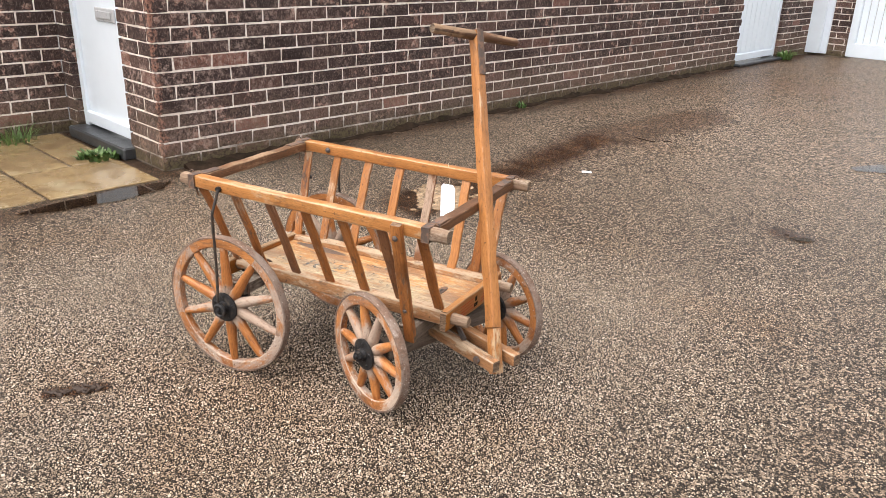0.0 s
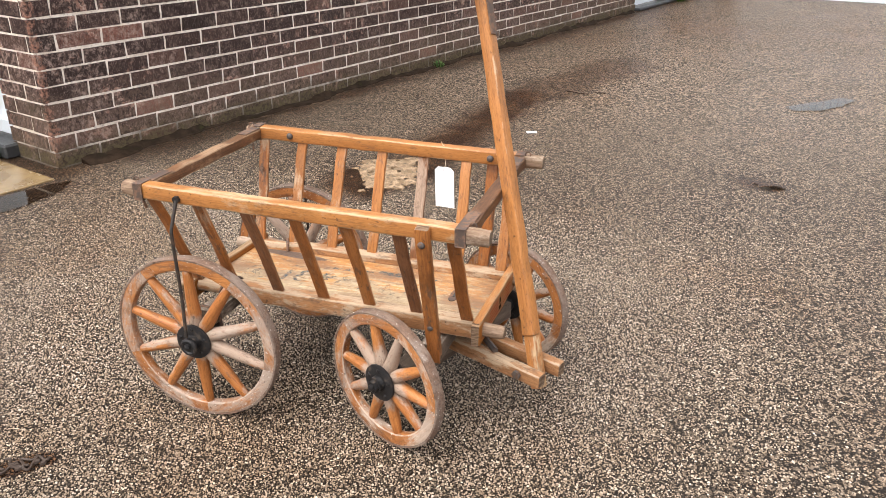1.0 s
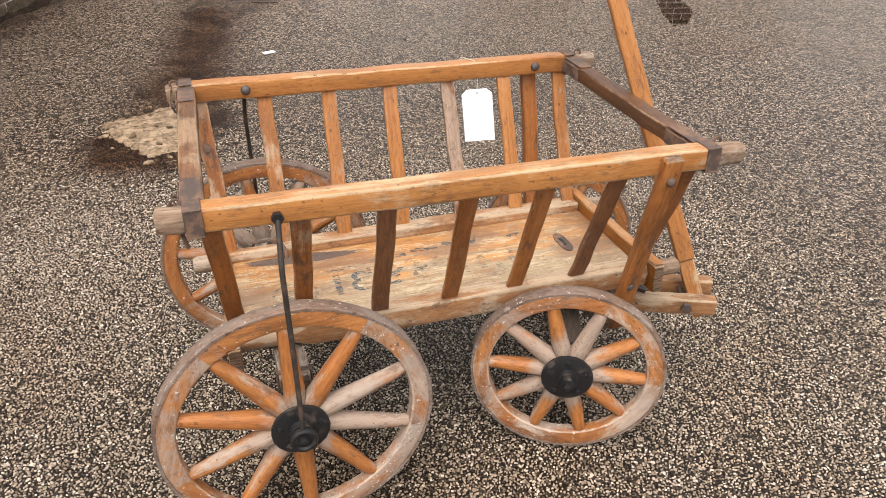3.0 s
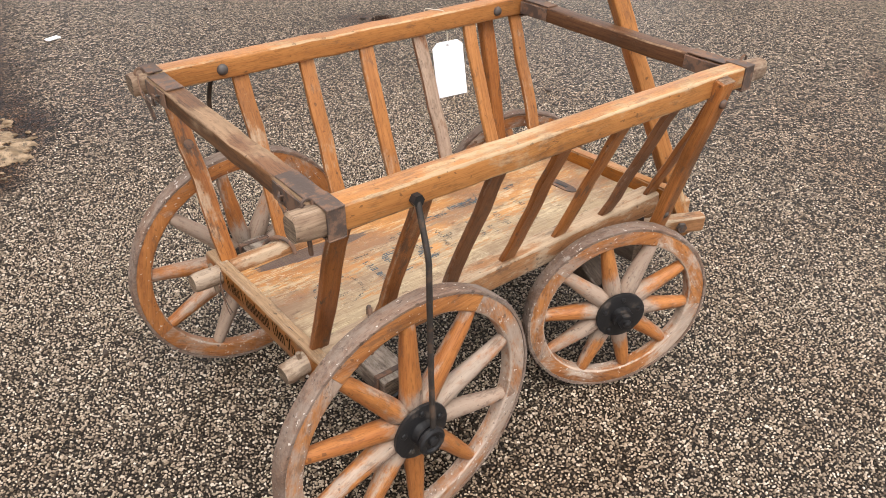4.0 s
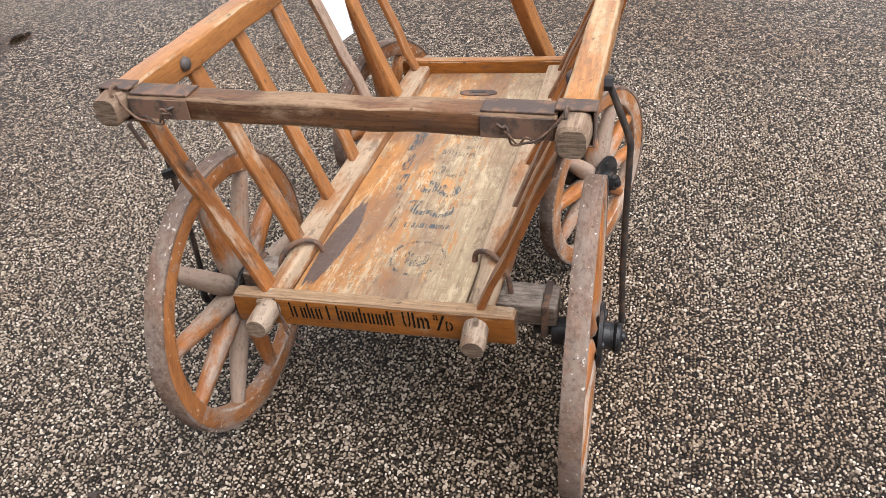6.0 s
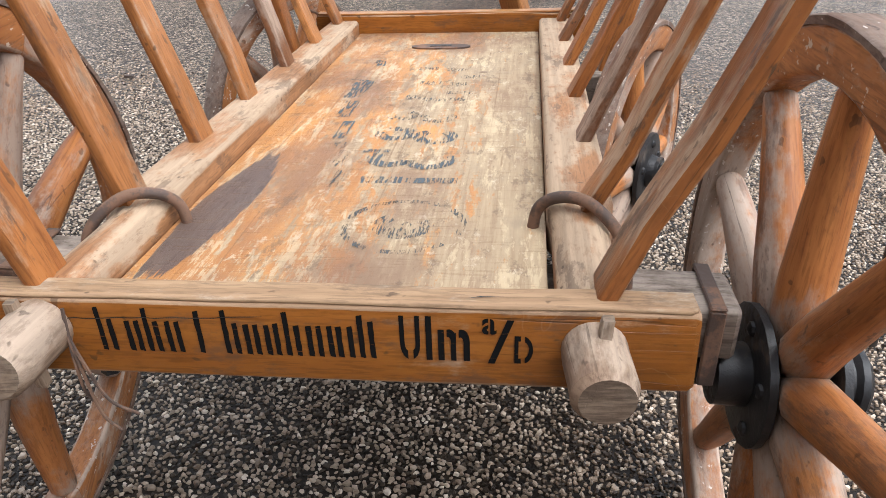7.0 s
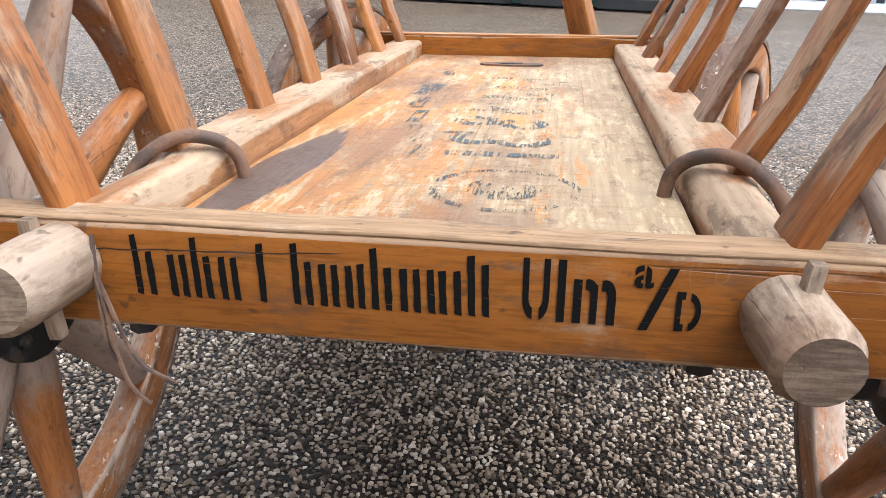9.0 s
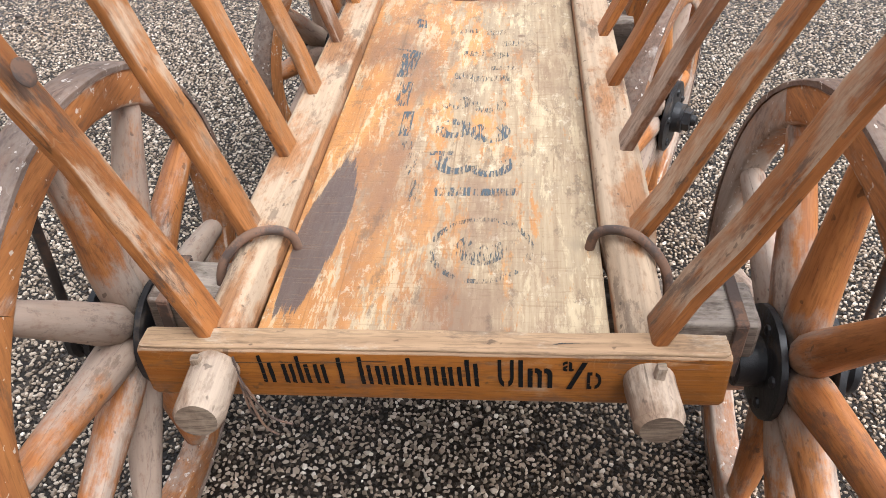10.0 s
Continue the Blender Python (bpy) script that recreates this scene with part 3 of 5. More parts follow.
def mesh_of(name, bm, material, smooth=35):
    data = bpy.data.meshes.new(name)
    bm.normal_update()
    bm.to_mesh(data)
    bm.free()
    data.materials.append(material)
    if smooth:
        data.polygons.foreach_set("use_smooth", [True] * len(data.polygons))
        data.set_sharp_from_angle(angle=radians(smooth))
    return data


def part(name, bm, material, parent, label="", at=None, smooth=35):
    """A mesh part at the pose at, given in the thing's own space, under a thing or one of its parts."""
    data = bm if isinstance(bm, bpy.types.Mesh) else mesh_of(name, bm, material, smooth)
    ob = new(name, data)
    at = SWAY[0] @ (at or Matrix())
    PLACE[ob.name] = at
    if parent:
        ob.parent = parent
        ob.matrix_basis = PLACE.get(parent.name, Matrix()).inverted() @ at
    else:
        ob.matrix_basis = at
    return tagged(ob, label)


def thing(name, label, category, at=None, group="", kind=""):
    ob = new(name)
    ob.empty_display_size = 0.05
    ob.matrix_basis = at or Matrix()
    PLACE[ob.name] = Matrix()
    return tagged(ob, label, category, group, kind)


def ring_loft(rings, cap=True):
    """A closed skin over rings of equally many points."""
    bm = bmesh.new()
    loops = [[bm.verts.new(p) for p in ring] for ring in rings]
    n = len(loops[0])
    for a, b in zip(loops, loops[1:]):
        for i in range(n):
            bm.faces.new((a[i], a[(i + 1) % n], b[(i + 1) % n], b[i]))
    if cap:
        bm.faces.new(loops[0][::-1])
        bm.faces.new(loops[-1])
    bmesh.ops.recalc_face_normals(bm, faces=bm.faces)
    return bm


def oct_section(w, h, c):
    """A rectangle w by h with corners rounded by c, in y and z."""
    a, b = w / 2, h / 2
    out = []
    for sy, sz, turn in ((1, 1, 0), (-1, 1, 90), (-1, -1, 180), (1, -1, 270)):
        for k in range(4):
            q = radians(turn + 30 * k)
            out.append((sy * (a - c) + c * math.cos(q), sz * (b - c) + c * math.sin(q)))
    return out


def circle_section(r, n=24):
    return [(r * math.cos(2 * math.pi * i / n), r * math.sin(2 * math.pi * i / n)) for i in range(n)]


def frame_along(p, q, up=(0, 0, 1)):
    """The pose at p whose x points to q and whose z lies nearest to up; and the length."""
    p, q = Vector(p), Vector(q)
    x = (q - p).normalized()
    y = Vector(up).cross(x).normalized()
    z = x.cross(y)
    m = Matrix((x, y, z)).transposed().to_4x4()
    m.translation = p
    return m, (q - p).length


rng = random.Random(4)


def timber(length, w, h, c=0.004, wobble=0.0007, taper=1.0, step=0.045):
    """A hand-worked timber along x: cut corners, slightly uneven faces, ends a little rounded over."""
    n = max(2, int(length / step))
    xs = [0, 0.003] + [length * i / n for i in range(1, n)] + [length - 0.003, length]
    rings = []
    for i, x in enumerate(xs):
        f = 1 + (taper - 1) * x / length
        e = 0.9 if i in (0, len(xs) - 1) else 1.0
        dy, dz = rng.gauss(0, wobble), rng.gauss(0, wobble)
        rings.append([(x, a * f * e + dy + rng.gauss(0, wobble * 0.25), b * f * e + dz + rng.gauss(0, wobble * 0.25))
                      for a, b in oct_section(w, h, c)])
    return ring_loft(rings)


def round_timber(length, radii, n=24, wobble=0.0005, ends=0.004):
    """A turned or rounded timber along x; radii are (share of length, radius)."""
    xs = [(0, radii[0][1] * 0.86)] + [(max(ends, f * length) if f < 1 else length - ends, r) for f, r in radii]
    xs.append((length, radii[-1][1] * 0.86))
    rings = []
    for x, r in xs:
        dy, dz = rng.gauss(0, wobble), rng.gauss(0, wobble)
        rings.append([(x, a + dy, b + dz) for a, b in circle_section(r, n)])
    return ring_loft(rings)


def rod(points, r, n=12, closed=False):
    """A round bar bent through the points."""
    pts = [Vector(p) for p in points]
    rings, side = [], None
    for i, p in enumerate(pts):
        if closed:
            d = pts[(i + 1) % len(pts)] - pts[i - 1]
        else:
            d = pts[min(i + 1, len(pts) - 1)] - pts[max(i - 1, 0)]
        d.normalize()
        if side is None:
            side = d.orthogonal().normalized()
        side = (side - d * side.dot(d)).normalized()
        other = d.cross(side)
        rings.append([p + r * (math.cos(2 * math.pi * k / n) * side + math.sin(2 * math.pi * k / n) * other) for k in range(n)])
    if closed:
        rings.append(rings[0])
        bm = ring_loft(rings, cap=False)
        bmesh.ops.remove_doubles(bm, verts=bm.verts, dist=1e-6)
        return bm
    return ring_loft(rings)


def smooth_path(points, n=6):
    """Points of a Catmull-Rom curve through those given."""
    p = [Vector(a) for a in points]
    p = [2 * p[0] - p[1]] + p + [2 * p[-1] - p[-2]]
    out = []
    for a, b, c, d in zip(p, p[1:], p[2:], p[3:]):
        for k in range(n):
            t = k / n
            out.append(0.5 * (2 * b + (c - a) * t + (2 * a - 5 * b + 4 * c - d) * t * t + (3 * b - a - 3 * c + d) * t ** 3))
    return out + [p[-2]]


def block(x0, x1, y0, y1, z0, z1, bevel=0.0):
    bm = bmesh.new()
    bmesh.ops.create_cube(bm, size=1)
    for v in bm.verts:
        v.co = ((x0 if v.co.x < 0 else x1), (y0 if v.co.y < 0 else y1), (z0 if v.co.z < 0 else z1))
    if bevel:
        bmesh.ops.bevel(bm, geom=list(bm.edges), offset=bevel, segments=1, affect="EDGES")
    return bm


def lathe(profile, n=20):
    """A solid turned round y; profile: (y, radius) from end to end."""
    return ring_loft([[(r * math.cos(2 * math.pi * k / n), y, r * math.sin(2 * math.pi * k / n)) for k in range(n)] for y, r in profile])


def joined(*bms):
    """Several meshes in one."""
    out = bmesh.new()
    for b in bms:
        data = bpy.data.meshes.new("piece")
        b.to_mesh(data)
        b.free()
        out.from_mesh(data)
        bpy.data.meshes.remove(data)
    return out


def beam(name, p, q, w, h, material, parent, label="", up=(0, 0, 1), c=0.004, taper=1.0, wobble=0.0007):
    m, length = frame_along(p, q, up)
    return part(name, timber(length, w, h, c, wobble, taper), material, parent, label, m)


def dowel(name, p, q, radii, material, parent, label="", n=24):
    m, length = frame_along(p, q, (0, 0, 1) if abs((Vector(q) - Vector(p)).normalized().z) < 0.9 else (1, 0, 0))
    if not isinstance(radii, (list, tuple)):
        radii = [(0, radii), (1, radii)]
    return part(name, round_timber(length, radii, n), material, parent, label, m)


def bolt_head(r, h):
    """A domed head standing on the plane y = 0, towards -y."""
    return lathe([(0, r), (-h * 0.3, r * 0.98), (-h * 0.65, r * 0.82), (-h * 0.9, r * 0.5), (-h, r * 0.12)], 18)


def hex_nut(r, y0, y1):
    return lathe([(y0, r), (y1, r)], 6)


# ---- ground ----
def sheet(name, x0, x1, y0, y1, z, material):
    bm = bmesh.new()
    bm.faces.new([bm.verts.new(p) for p in ((x0, y0, z), (x1, y0, z), (x1, y1, z), (x0, y1, z))])
    return mesh_of(name, bm, material, 0)


ground = tagged(new("ground", sheet("ground", -400, 400, -400, 400, 0, GROUND)),
                "wet brown exposed-aggregate yard surface with damp stains", "ground", kind="structure")

# ---- house ----
HEADING = 73.2
ALONG = Vector((math.cos(radians(HEADING)), math.sin(radians(HEADING)), 0))
WEST = Vector((-ALONG.y, ALONG.x, 0))
CORNER = Vector((-1.885, 1.215, 0))
WALL_TOP, COURSE, STRETCHER, THICK = 2.64, 0.08, 0.24, 0.21


def brick_mesh(name, length, seed):
    """One brick: face at y = 0, a little proud and uneven, edges rubbed."""
    r = random.Random(seed)
    bm = block(0, length, -0.004, 0.04, 0, 0.0705)
    bmesh.ops.bevel(bm, geom=[e for e in bm.edges if all(v.co.y < 0 for v in e.verts)], offset=0.003, segments=1, affect="EDGES")
    for v in bm.verts:
        v.co += Vector((r.gauss(0, 0.0018), r.uniform(-0.0016, 0.0016) if v.co.y < 0.01 else 0, r.gauss(0, 0.0014)))
    return mesh_of(name, bm, BRICK, 0)


BRICKS = {round(n, 4): [brick_mesh("brick", n, 50 * k + i) for i in range(4)] for k, n in enumerate((0.2295, 0.1095, 0.063))}


def wall(name, start, heading, length, holes, label, near=None, begin=0.0):
    """A brick wall: mortar body with its openings, bricks in stretcher bond on the face.
    near(s, z) tells which bricks are pieces of their own; the others are joined."""
    at = Matrix.Translation(start) @ pose(0, 0, 0, 0, 0, heading)
    bms, cuts, s = [], sorted(holes), 0.012
    for a, b, top in cuts:
        bms.append(block(s, a - 0.03, -0.0005, THICK, 0, WALL_TOP))
        bms.append(block(a - 0.03, b + 0.03, -0.0005, THICK, top, WALL_TOP))
        s = b + 0.03
    bms.append(block(s, length - 0.012, -0.0005, THICK, 0, WALL_TOP))
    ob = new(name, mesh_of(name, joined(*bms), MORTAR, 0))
    ob.matrix_basis = at
    tagged(ob, label, "wall", kind="structure")
    return ob, cuts


def lay_bricks(ob, cuts, length, near, seed):
    r = random.Random(seed)
    rest_v, rest_f, count = [], [], 0
    for row in range(int(WALL_TOP / COURSE)):
        z = row * COURSE + 0.008
        spans, s = [], 0.0
        for a, b, top in cuts:
            if z + 0.02 < top:
                spans.append((s, a))
                s = b
        spans.append((s, length))
        for a, b in spans:
            x = a
            if row % 2:
                x -= STRETCHER / 2
            while x < b - 0.02:
                lo, hi = max(x, a), min(x + 0.2295, b)
                if hi - lo > 0.04:
                    size = min(BRICKS, key=lambda n: abs(n - (hi - lo)))
                    mesh = r.choice(BRICKS[size])
                    f = (hi - lo) / size
                    place = Matrix.Translation((lo, r.uniform(-0.001, 0.0012), z + r.gauss(0, 0.001))) @ pose(0, 0, 0, 0, r.uniform(-0.3, 0.3), 0) \
                        @ Matrix.Diagonal((f, 1, 1, 1))
                    if near(lo, z) and count < 300:
                        piece = new("brick", mesh)
                        piece.parent = ob
                        piece.matrix_basis = place
                        count += 1
                    else:
                        base = len(rest_v)
                        rest_v += [tuple(place @ v.co) for v in mesh.vertices]
                        rest_f += [tuple(base + i for i in p.vertices) for p in mesh.polygons]
                x += STRETCHER
    # brick ends in the reveals of the openings
    for a, b, top in cuts:
        for row in range(int(top / COURSE) + 1):
            for s0, s1 in ((a - 0.029, a), (b, b + 0.029)):
                piece = block(s0, s1, 0.0405, 0.19, row * COURSE + 0.004, row * COURSE + 0.075)
                base = len(rest_v)
                piece.verts.index_update()
                rest_v += [tuple(v.co) for v in piece.verts]
                rest_f += [tuple(base + v.index for v in f.verts) for f in piece.faces]
                piece.free()
    data = bpy.data.meshes.new("brickwork")
    data.from_pydata(rest_v, [], rest_f)
    data.materials.append(BRICK)
    rest = new("brickwork", data)
    rest.parent = ob
    tagged(rest, "dark brown bricks", kind="stuff")


DOOR_TOP = 2.1
WALL_A = wall("wall_north", CORNER, HEADING, 9.6, [(7.34, 8.55, DOOR_TOP)], "long dark brown brick wall with pale mortar and spalled patches")
WALL_C = wall("wall_porch", CORNER + WEST * 1.34, HEADING - 90, 1.34, [(0.16, 0.94, DOOR_TOP)], "short dark brick return wall around a white door")
WALL_D = wall("wall_west", CORNER + WEST * 1.34 - ALONG * 3.0, HEADING, 3.0, [], "dark brown brick wall beside wet paving")
WALL_B = wall("wall_far", CORNER + ALONG * 9.6, HEADING - 90, 7.5, [(0.52, 2.97, DOOR_TOP)], "brown brick wall around a white garage door")


def roof():
    bm = bmesh.new()
    pts = [CORNER + ALONG * 9.85 - WEST * 7.6, CORNER + ALONG * 9.85 + WEST * 6, CORNER + WEST * 6 - ALONG * 3.0,
           CORNER + WEST * 1.29 - ALONG * 3.0, CORNER + WEST * 1.29 - ALONG * 0.06, CORNER - WEST * 0.06 - ALONG * 0.06,
           CORNER + ALONG * 9.54 - WEST * 0.06, CORNER + ALONG * 9.54 - WEST * 7.6]
    low = [bm.verts.new((p.x, p.y, WALL_TOP)) for p in pts]
    high = [bm.verts.new((p.x, p.y, WALL_TOP + 0.16)) for p in pts]
    bm.faces.new(low[::-1]), bm.faces.new(high)
    for i in range(len(pts)):
        bm.faces.new((low[i], low[(i + 1) % len(pts)], high[(i + 1) % len(pts)], high[i]))
    bmesh.ops.recalc_face_normals(bm, faces=bm.faces)
    ob = new("roof", mesh_of("roof", bm, MORTAR_SLAB, 0))
    return tagged(ob, "plain flat grey roof slab over the brick house", "roof", kind="structure")


roof()


def door_unit(name, wall_ob, s0, s1, label, grooves=0, plate=False, step=0.075):
    """A white door in its frame, set back in the opening s0 to s1 of a wall."""
    root = thing(name, label, "door", wall_ob.matrix_basis.copy(), kind="structure")
    f, z0 = 0.055, step
    part("door_frame", joined(block(s0, s0 + f, 0.035, 0.1, z0, DOOR_TOP, 0.003), block(s1 - f, s1, 0.035, 0.1, z0, DOOR_TOP, 0.003),
                              block(s0 + f, s1 - f, 0.035, 0.1, DOOR_TOP - f, DOOR_TOP, 0.003)), WHITE_DOOR, root)
    leaf = part("leaf", block(s0 + f + 0.003, s1 - f - 0.003, 0.055, 0.095, z0 + 0.025, DOOR_TOP - f - 0.003, 0.002), WHITE_DOOR, root)
    part("weather_bar", block(s0 + f, s1 - f, 0.028, 0.06, z0 + 0.02, z0 + 0.1, 0.006), WHITE_DOOR, leaf)
    for k in range(grooves):
        w = (s1 - s0 - 2 * f - 0.02) / grooves
        a = s0 + f + 0.01 + k * w
        part("board", block(a + 0.004, a + w - 0.004, 0.046, 0.058, z0 + 0.12, DOOR_TOP - f - 0.02, 0.003), WHITE_DOOR, leaf)
    if plate:
        a = s0 + (s1 - s0) * 0.64
        lp = part("letter_plate", block(a - 0.135, a + 0.135, 0.044, 0.056, plate - 0.04, plate + 0.04, 0.004), STEEL_BOX, leaf, "brushed metal letter plate")
        part("flap", block(a - 0.1, a + 0.1, 0.036, 0.0445, plate - 0.022, plate + 0.022, 0.003), STEEL_BOX, lp)
    part("sill", block(s0 - 0.02, s1 + 0.04, -0.075, 0.1, 0.0, z0, 0.01), SLATE, root, "dark wet slate door sill")
    return root


door_unit("door_1", WALL_C[0], 0.16, 0.94, "plain white painted front door above a dark slate sill", plate=0.82)
door_unit("door_2", WALL_A[0], 7.34, 8.55, "white grooved side door in the long brick wall", grooves=8, step=0.035)


def garage_door():
    root = thing("garage_door", "wide white garage door with vertical grooves in a white frame", "garage door", WALL_B[0].matrix_basis.copy(), kind="structure")
    a, b = 0.52, 2.97
    part("door_frame", joined(block(a, a + 0.09, -0.02, 0.1, 0.02, DOOR_TOP, 0.004), block(b - 0.09, b, -0.02, 0.1, 0.02, DOOR_TOP, 0.004),
                              block(a + 0.09, b - 0.09, -0.02, 0.1, DOOR_TOP - 0.09, DOOR_TOP, 0.004),
                              block(a + 0.09, b - 0.09, -0.02, 0.06, 0.02, 0.2, 0.004)), WHITE_DOOR, root)
    n = 26
    w = (b - a - 0.18) / n
    for k in range(n):
        x = a + 0.09 + k * w
        part("panel", block(x + 0.004, x + w - 0.004, 0.03, 0.05, 0.2, DOOR_TOP - 0.09, 0.005), WHITE_DOOR, root)
    part("backing", block(a + 0.09, b - 0.09, 0.045, 0.075, 0.2, DOOR_TOP - 0.09), STEEL_BOX, root)


garage_door()


def white_post(s, label):
    root = thing("boxed_post", label, "post", WALL_B[0].matrix_basis @ pose(s, 0, 0), kind="structure")
    part("post", block(-0.02, 0.19, -0.09, -0.006, 0.03, WALL_TOP, 0.004), WHITE_DOOR, root)
    part("post_trim", block(0.192, 0.27, -0.05, -0.006, 0.03, WALL_TOP, 0.004), WHITE_DOOR, root)


white_post(0, "white boxed post against the brick corner")
white_post(4.6, "white boxed post on the far brick wall")


def paving():
    """Wet stone slabs in the nook by the door, in local u (west) and v (out from the door wall)."""
    at = Matrix.Translation(CORNER) @ pose(0, 0, 0, 0, 0, HEADING + 90)
    root = thing("pavement", "wet ochre stone paving slabs beside the door", "pavement", at, kind="structure")
    r = random.Random(9)
    for u0, u1, v0, v1 in ((-0.14, 0.42, 0.1, 0.69), (0.43, 1.32, 0.1, 0.36), (0.43, 1.32, 0.37, 0.69), (-0.13, 0.44, 0.7, 1.3), (0.45, 1.32, 0.7, 1.3),
                           (-0.14, 0.43, 1.31, 1.9), (0.44, 1.32, 1.31, 1.9), (-0.13, 0.44, 1.91, 2.5), (0.45, 1.32, 1.91, 2.5)):
        bm = block(u0 + 0.004, u1 - 0.004, v0 + 0.004, v1 - 0.004, -0.012, 0.0085, 0.004)
        for v in bm.verts:
            if v.co.z > 0.002:
                v.co.z += r.gauss(0, 0.0006)
        part("slab", bm, SLAB, root, at=pose(0, 0, r.uniform(-0.002, 0.0)))


paving()


def puddle(cx, cy, rx, ry, turn, seed, label):
    r = random.Random(seed)
    n = 40
    ph = [r.uniform(0, 6.28) for _ in range(4)]
    bm = bmesh.new()
    vs = []
    for k in range(n):
        a = 2 * math.pi * k / n
        f = 1 + 0.16 * math.sin(2 * a + ph[0]) + 0.11 * math.sin(3 * a + ph[1]) + 0.06 * math.sin(7 * a + ph[2])
        vs.append(bm.verts.new((rx * f * math.cos(a), ry * f * math.sin(a), 0.0)))
    bm.faces.new(vs)
    ob = new("puddle", mesh_of("puddle", bm, WATER, 0))
    ob.matrix_basis = pose(cx, cy, 0.0045, 0, 0, turn)
    return tagged(ob, label, "puddle", group="rain puddles", kind="structure")


puddle(*(CORNER - WEST * 0.27 - ALONG * 0.46).xy, 0.34, 0.1, HEADING, 1, "shallow rain puddle along the edge of the paving")
puddle(1.47, 1.99, 0.06, 0.028, 20, 5, "small rain puddle on the aggregate yard")
puddle(2.56, 2.76, 0.4, 0.085, 62, 2, "long shallow rain puddle on the aggregate yard")
puddle(1.86, 3.78, 0.26, 0.1, 50, 7, "shallow rain puddle on the aggregate yard")


# ---- hand cart ----
# x forward from the rear axle, y to the cart's left, z up
cart = thing("hand_cart", "old wooden hand cart with orange slatted sides and spoked wheels", "cart", pose(0, -0.0075, 0))

SILL_Y, RAIL_Y = 0.147, 0.263
BED_Z, SILL_Z = 0.296, 0.294
PIVOT_X, STEER = 0.573, -21.0
R_REAR, R_FRONT = 0.22, 0.1755
AXLE_X, CROSS_X = -0.009, -0.115


def felloe_mesh(radius, share):
    """A bent piece of the rim, its middle at the top of the wheel; axle along y."""
    rings, half = [], share / 2 - 0.001
    for k in range(11):
        a = -half + 2 * half * k / 10
        rings.append([((radius - 0.019 + p) * math.sin(a), q, (radius - 0.019 + p) * math.cos(a)) for p, q in oct_section(0.03, 0.025, 0.004)])
    return mesh_of("felloe", ring_loft(rings), WOOD_RIM, 40)


def tread_mesh(radius):
    n = 60
    rings = []
    for k in range(n + 1):
        a = 2 * math.pi * k / n
        w = 0.0007 * math.sin(9 * a) + 0.0005 * math.sin(23 * a)
        rings.append([((radius + w * f + p) * math.sin(a), q, (radius + w * f + p) * math.cos(a))
                      for p, q, f in ((-0.0055, -0.0135, 0), (-0.0012, -0.0135, 1), (0, -0.0115, 1), (0, 0.0115, 1), (-0.0012, 0.0135, 1), (-0.0055, 0.0135, 0))])
    bm = ring_loft(rings, cap=False)
    bmesh.ops.remove_doubles(bm, verts=bm.verts, dist=1e-6)
    return mesh_of("tread", bm, WOOD_TREAD, 50)


def spoke_mesh(radius, seed):
    length = radius - 0.033 - 0.022
    return mesh_of("spoke", round_timber(length, [(0, 0.0125), (0.14, 0.0175), (0.3, 0.0165), (0.55, 0.0145), (0.85, 0.0122), (1, 0.011)], 12, 0.0006), WOOD_SPOKE, 50)


def hub_mesh():
    """Two iron plates that clamp the spokes, with their rivets, and the box of the axle. Outer side towards -y."""
    bms = [lathe([(-0.0245, 0.018), (-0.0245, 0.044), (-0.0235, 0.0465), (-0.0185, 0.0465), (-0.0175, 0.044), (-0.0175, 0.018)]),
           lathe([(0.0175, 0.018), (0.0175, 0.044), (0.0185, 0.0465), (0.0235, 0.0465), (0.0245, 0.044), (0.0245, 0.018)]),
           lathe([(-0.034, 0.013), (-0.033, 0.0185), (-0.02, 0.021), (0.02, 0.021), (0.045, 0.02), (0.046, 0.013)])]
    for k in range(5):
        a = 2 * math.pi * (k + 0.25) / 5
        for side in (-1, 1):
            b = lathe([(0, 0.0052), (side * 0.003, 0.0046), (side * 0.0045, 0.001)], 8)
            bmesh.ops.translate(b, verts=b.verts, vec=(0.034 * math.cos(a), side * 0.0235, 0.034 * math.sin(a)))
            bms.append(b)
    return mesh_of("wheel", joined(*bms), IRON_BLACK, 40)


FELLOES = {r: felloe_mesh(r, 2 * math.pi / 5) for r in (R_REAR, R_FRONT)}
TREADS = {r: tread_mesh(r) for r in (R_REAR, R_FRONT)}
SPOKES = {r: [spoke_mesh(r, k) for k in range(3)] for r in (R_REAR, R_FRONT)}
HUB = hub_mesh()
NUT = mesh_of("axle_nut", joined(lathe([(-0.033, 0.019), (-0.0375, 0.019), (-0.0375, 0.006)], 14), hex_nut(0.0145, -0.0375, -0.047),
                                 lathe([(-0.047, 0.0075), (-0.053, 0.0072), (-0.055, 0.003)], 10)), IRON_BLACK, 40)


def wheel(at, radius, spin, label):
    """A wheel at a pose with its outer side towards local -y."""
    root = part("wheel", HUB, None, cart, label, at)
    part("tread", TREADS[radius], None, root, "grey worn tread", at)
    for k in range(5):
        part("felloe", FELLOES[radius], None, root, "", at @ pose(0, 0, 0, 0, spin + 72 * k, 0))
    for k in range(10):
        turn = at @ pose(0, 0, 0, 0, spin + 18 + 36 * k, 0)
        part("spoke", SPOKES[radius][k % 3], None, root, "", turn @ pose(0.022, 0, 0))
    part("axle_nut", NUT, None, root, "black axle nut with washer", at)
    return root


